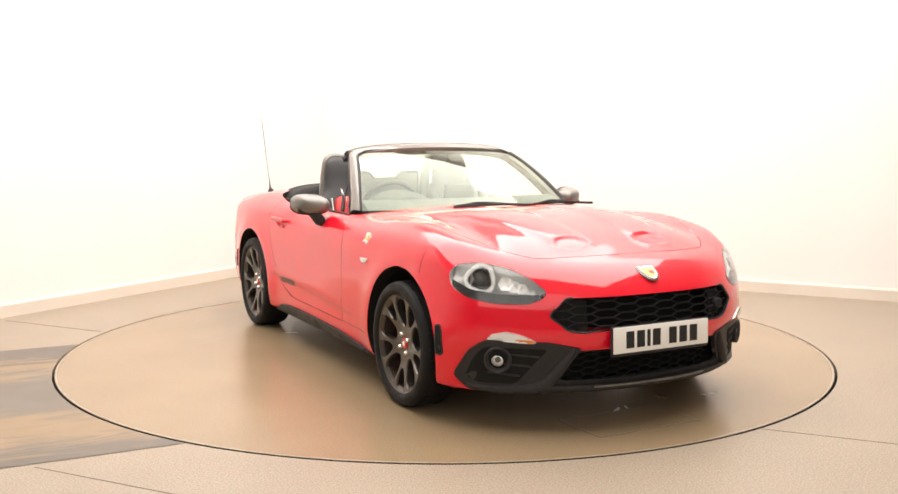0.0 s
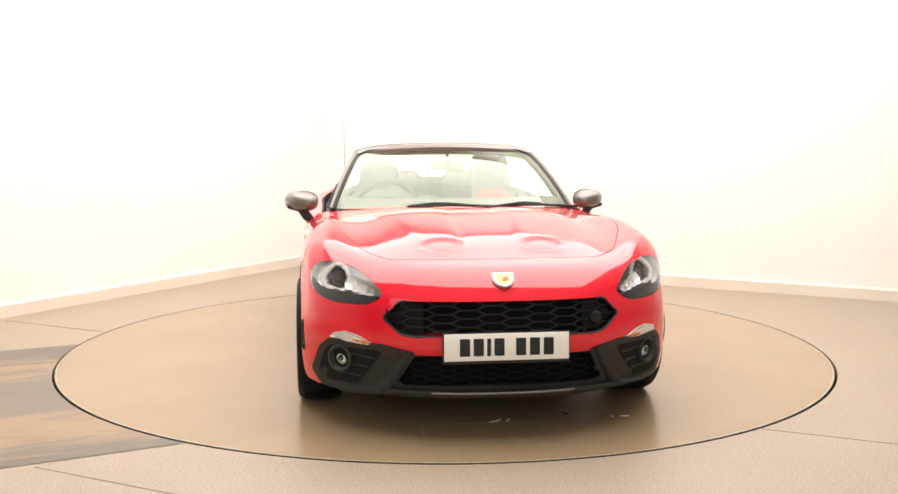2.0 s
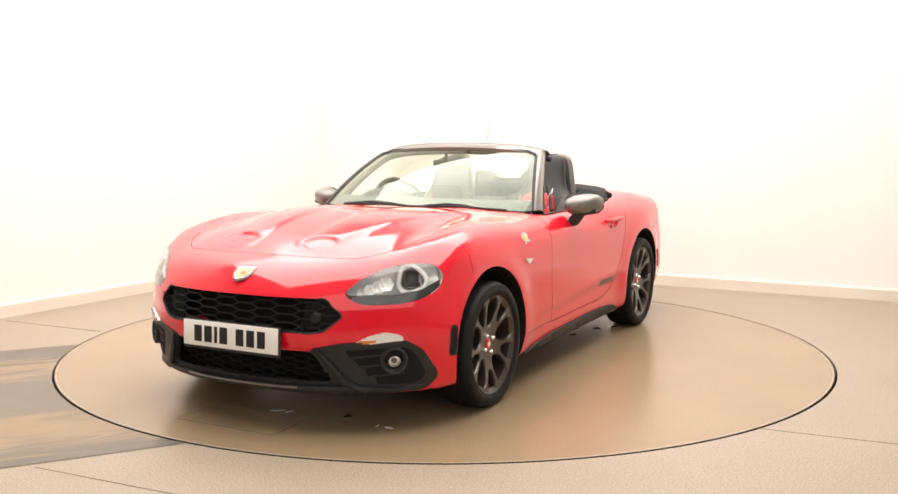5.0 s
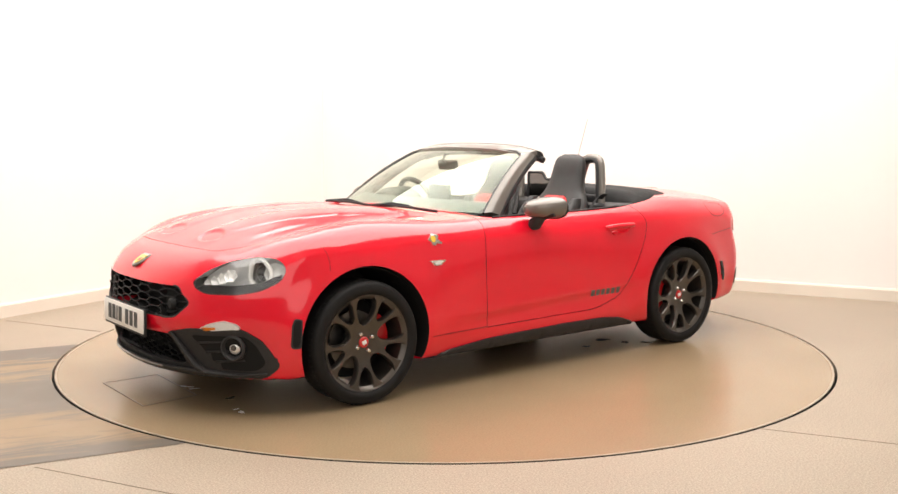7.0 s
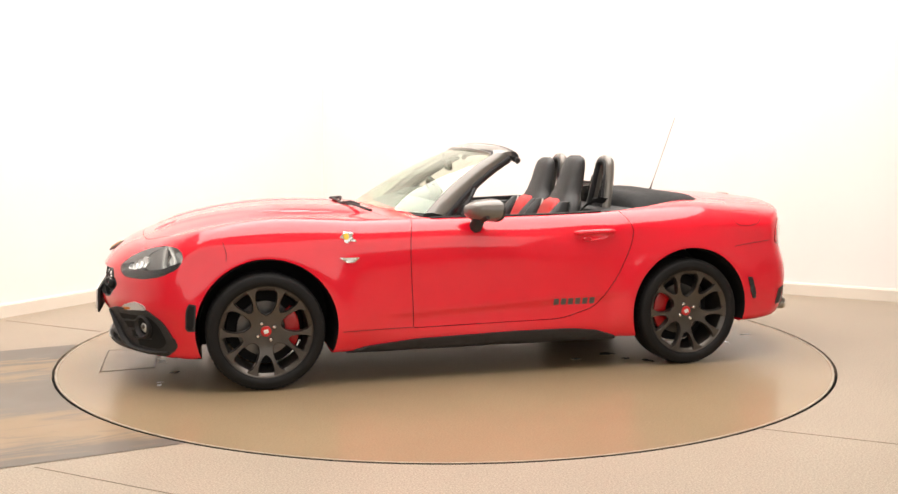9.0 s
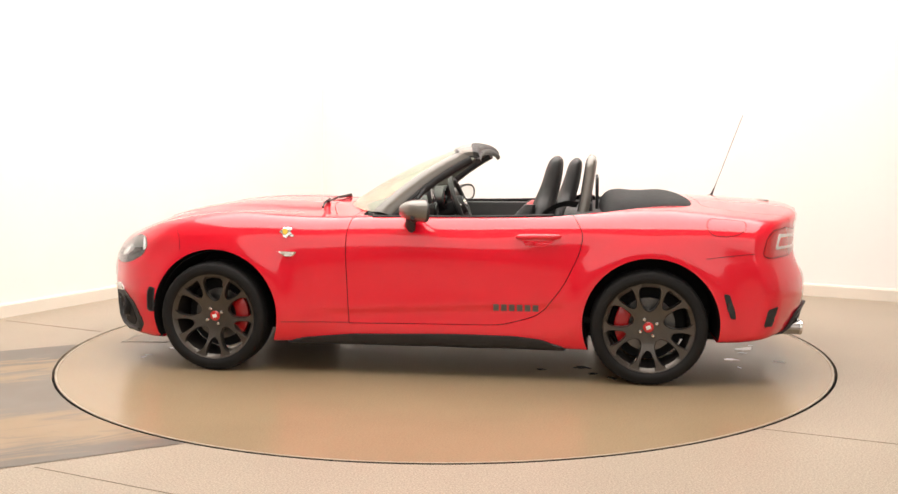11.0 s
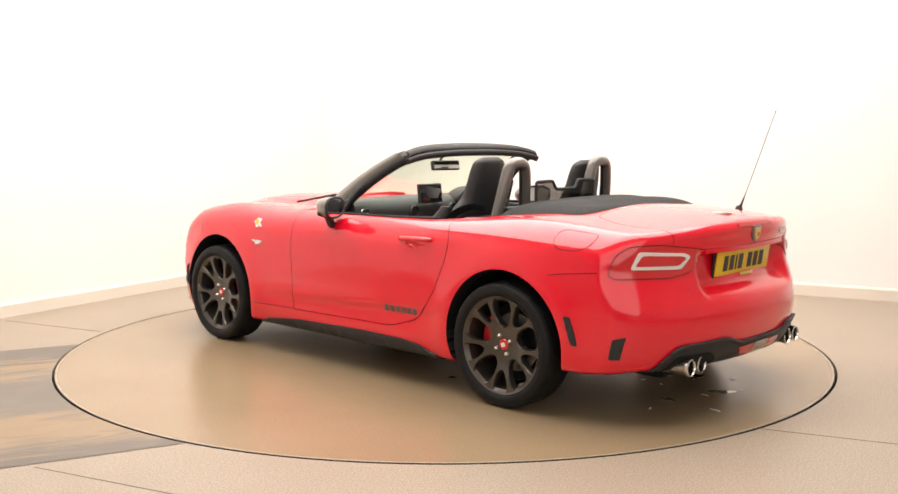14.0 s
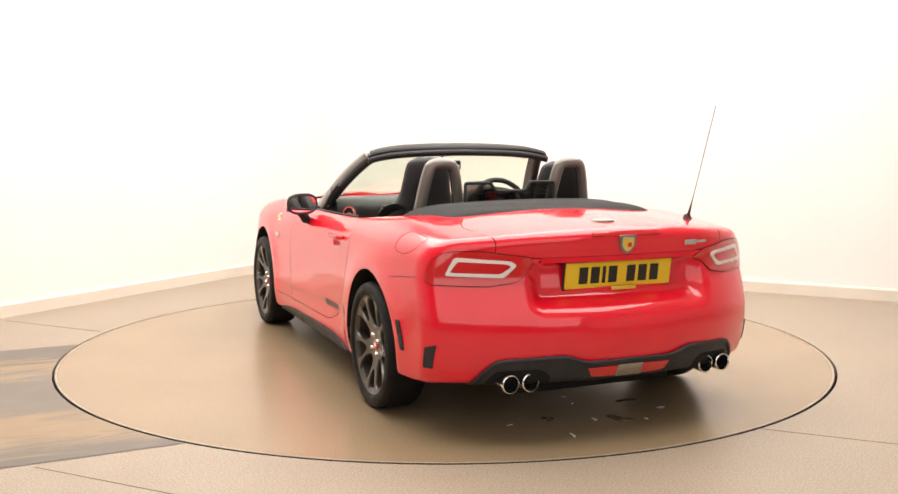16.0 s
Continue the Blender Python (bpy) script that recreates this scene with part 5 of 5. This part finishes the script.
part("deflector_pane", prism(deflector, "x", -0.888, -0.884), glass_material("smoked_pane", (0.45, 0.44, 0.43)), wd)
part("rear_shelf", box(-1.12, -0.70, -0.66, 0.66, 0.70, 0.86, 0.03), LEATHER, car, "black trimmed shelf behind the seats")


def folded_roof(u, v):
    a, b = 2 * u - 1, v
    w = 0.685 - 0.10 * b
    x = -0.915 - 0.485 * b + 0.05 * (1 - abs(a) ** 2.5) * (b - 0.5) * -1.2
    rise = (1 - abs(a) ** 7) ** 0.5 * (1 - (2 * b - 1) ** 6) ** 0.5
    fold = 0.006 * math.sin(b * 13 + a * 1.5) * (1 - a * a)
    base = 0.80 + 0.045 * b
    return (x, w * a, base + (0.148 - 0.052 * b - 0.012 * a * a + fold) * rise)


part("folded_roof", sheet(folded_roof, 48, 28, 0.012, (0, 0, 1)), CLOTH, car, "folded black cloth roof", smooth=60)
for s in (1, -1):
    part("door_trim", box(-0.66, 0.30, s * 0.70 - 0.03, s * 0.70 + 0.03, 0.42, 0.835, 0.015), LEATHER, door[s])
    part("door_pull", tube([(0.02, s * 0.655, 0.70), (-0.10, s * 0.64, 0.73), (-0.28, s * 0.64, 0.73), (-0.36, s * 0.655, 0.71)], 0.014, 8), LEATHER, door[s])


# ---- floor details ----
def strip_material():
    """Worn grey vinyl with tan streaks along its length."""
    m = node_material("worn_grey_vinyl", (0.2, 0.19, 0.18), 0.4, 0, 0, 0.1, 3.0, 0.1, 120)
    nt = m.node_tree
    b = nt.nodes["Principled BSDF"]
    tc = nt.nodes.new("ShaderNodeTexCoord")
    mp = nt.nodes.new("ShaderNodeMapping")
    mp.inputs["Scale"].default_value = (0.8, 4.2, 1)
    nt.links.new(tc.outputs["Object"], mp.inputs["Vector"])
    n = nt.nodes.new("ShaderNodeTexNoise")
    n.inputs["Scale"].default_value, n.inputs["Detail"].default_value, n.inputs["Distortion"].default_value = 2.0, 14, 1.1
    n.inputs["Roughness"].default_value = 0.68
    nt.links.new(mp.outputs["Vector"], n.inputs["Vector"])
    sep = nt.nodes.new("ShaderNodeSeparateXYZ")
    nt.links.new(tc.outputs["Object"], sep.inputs[0])
    rngm = nt.nodes.new("ShaderNodeMapRange")
    rngm.inputs["From Min"].default_value, rngm.inputs["From Max"].default_value = -1.3, 0.985
    nt.links.new(sep.outputs["Y"], rngm.inputs["Value"])
    add = nt.nodes.new("ShaderNodeMath")
    add.operation = "MULTIPLY_ADD"
    add.inputs[1].default_value = 0.62
    nt.links.new(n.outputs["Fac"], add.inputs[0])
    nt.links.new(rngm.outputs["Result"], add.inputs[2])
    rngm.inputs["To Min"].default_value, rngm.inputs["To Max"].default_value = -0.14, 0.86
    ramp = nt.nodes.new("ShaderNodeValToRGB")
    el = ramp.color_ramp.elements
    grey, tan, dark = (0.158, 0.132, 0.105, 1), (0.28, 0.195, 0.11, 1), (0.128, 0.108, 0.087, 1)
    el[0].position, el[0].color = 0.0, dark
    el[1].position, el[1].color = 1.0, dark
    for p, col in ((0.22, dark), (0.34, tan), (0.41, tan), (0.52, grey), (0.81, grey), (0.90, tan), (0.95, tan)):
        e = el.new(p)
        e.color = col
    nt.links.new(add.outputs[0], ramp.inputs["Fac"])
    nt.links.new(ramp.outputs["Color"], b.inputs["Base Color"])
    return m


def floor_strip():
    """A straight band of vinyl that ends at the turntable's edge."""
    d = Vector((0.895, 0.445)).normalized()
    n = Vector((-d.y, d.x))
    lo, hi, r = -1.292, 0.985, R_TABLE + 0.007
    verts, faces = [], []
    steps = 40
    for i in range(steps + 1):
        k = lo + (hi - lo) * i / steps
        near = -math.sqrt(max(r * r - k * k, 0.0))
        verts += [(near, k, 0.002), (-6.0, k, 0.002)]
    for i in range(steps):
        faces.append((2 * i, 2 * i + 1, 2 * i + 3, 2 * i + 2))
    ob = part("floor_strip", shaped(verts, faces), strip_material(), None, smooth=0)
    ob.matrix_basis = pose(0, 0, 0, 0, 0, math.degrees(math.atan2(d.y, d.x)))
    return tagged(ob, "worn grey and tan vinyl strip in the beige floor", "floor strip", kind="structure")


floor_strip()
SEAM = node_material("floor_seam", (0.2, 0.155, 0.11), 0.6)


def seam(a, b):
    d = (Vector(b) - Vector(a)).normalized()
    n = Vector((-d.y, d.x)) * 0.0018
    a, b = Vector(a), Vector(b)
    pts = [a - n, b - n, b + n, a + n]
    tagged(part("floor_joint", prism([tuple(p) for p in pts], "z", -0.002, 0.0015), SEAM, smooth=0), "thin dark joint in the beige floor", "floor joint", kind="structure")


for a, b in (((-1.578, -2.269), (-0.2, -2.92)), ((1.37, -1.785), (3.6, -2.77)), ((-2.25, 0.38), (-3.05, 0.78))):
    seam(a, b)
WET = node_material("wet_film", (0.27, 0.205, 0.135), 0.04, 0, 1.0)
FLECK = node_material("white_fleck", (0.75, 0.72, 0.66), 0.3)
rng = random.Random(5)


def splash(x, y, size, mat, name, label, squash=0.5):
    """A flat drop with an uneven outline, a little proud of the disc."""
    turn = rng.uniform(0, 3.14)
    pts = []
    ph = [rng.uniform(0, 6.28) for _ in range(4)]
    for k in range(22):
        a = 2 * math.pi * k / 22
        r = size * (1 + 0.28 * math.sin(2 * a + ph[0]) + 0.2 * math.sin(3 * a + ph[1]) + 0.14 * math.sin(5 * a + ph[2]))
        u, v = r * math.cos(a), r * squash * math.sin(a)
        pts.append((x + u * math.cos(turn) - v * math.sin(turn), y + u * math.sin(turn) + v * math.cos(turn)))
    part(name, prism(pts, "z", -0.002, 0.0012), mat, turntable, label, smooth=0)


for x, y, size in ((-1.72, -0.38, 0.03), (-1.77, 0.01, 0.022), (-1.94, 0.22, 0.026), (-1.70, 0.40, 0.016), (-1.50, -0.03, 0.014), (-1.38, -0.05, 0.012), (-1.85, -0.21, 0.014), (1.68, 0.02, 0.03), (1.67, 0.08, 0.02), (1.67, 0.56, 0.014), (-0.77, -0.72, 0.03), (1.67, 0.62, 0.026)):
    splash(x, y, size, FLECK, "scuff", "pale scuff on the disc", 0.35)
for x, y, size in ((-0.84, 0.52, 0.05), (-1.0, 0.74, 0.035), (-0.9, 0.66, 0.03), (-1.80, -0.10, 0.06), (-1.68, 0.20, 0.04), (1.60, 0.36, 0.03), (-1.55, -0.30, 0.05), (-0.62, 0.60, 0.03)):
    splash(x, y, size, WET, "wet_patch", "small wet patch on the disc", 0.6)
# a shallow hatch let into the disc
H = [(1.70, -0.32), (1.99, -0.31), (1.99, 0.24), (1.71, 0.21)]
frame_pts = [Vector(p) for p in H]
hatch = part("hatch", prism(H, "z", -0.004, 0.0012), TABLE, turntable, "rectangular hatch cover in the disc", smooth=0)
for k in range(4):
    a, b = frame_pts[k], frame_pts[(k + 1) % 4]
    n = Vector((-(b - a).y, (b - a).x)).normalized() * 0.003
    part("hatch_edge", prism([tuple(a - n), tuple(b - n), tuple(b + n), tuple(a + n)], "z", -0.002, 0.0022), SEAM, hatch, smooth=0)


# ---- what moves ----
def motions():
    """The turntable turns the car once half round."""
    rows_t, rows_c = [], []
    for t, a in DEG:
        m = pose(0, 0, 0, 0, 0, a)
        rows_t.append((t, m))
        rows_c.append((t, m @ Matrix.Translation((OX, OY, 0))))
    walk(turntable, rows_t)
    walk(car, rows_c)


motions()
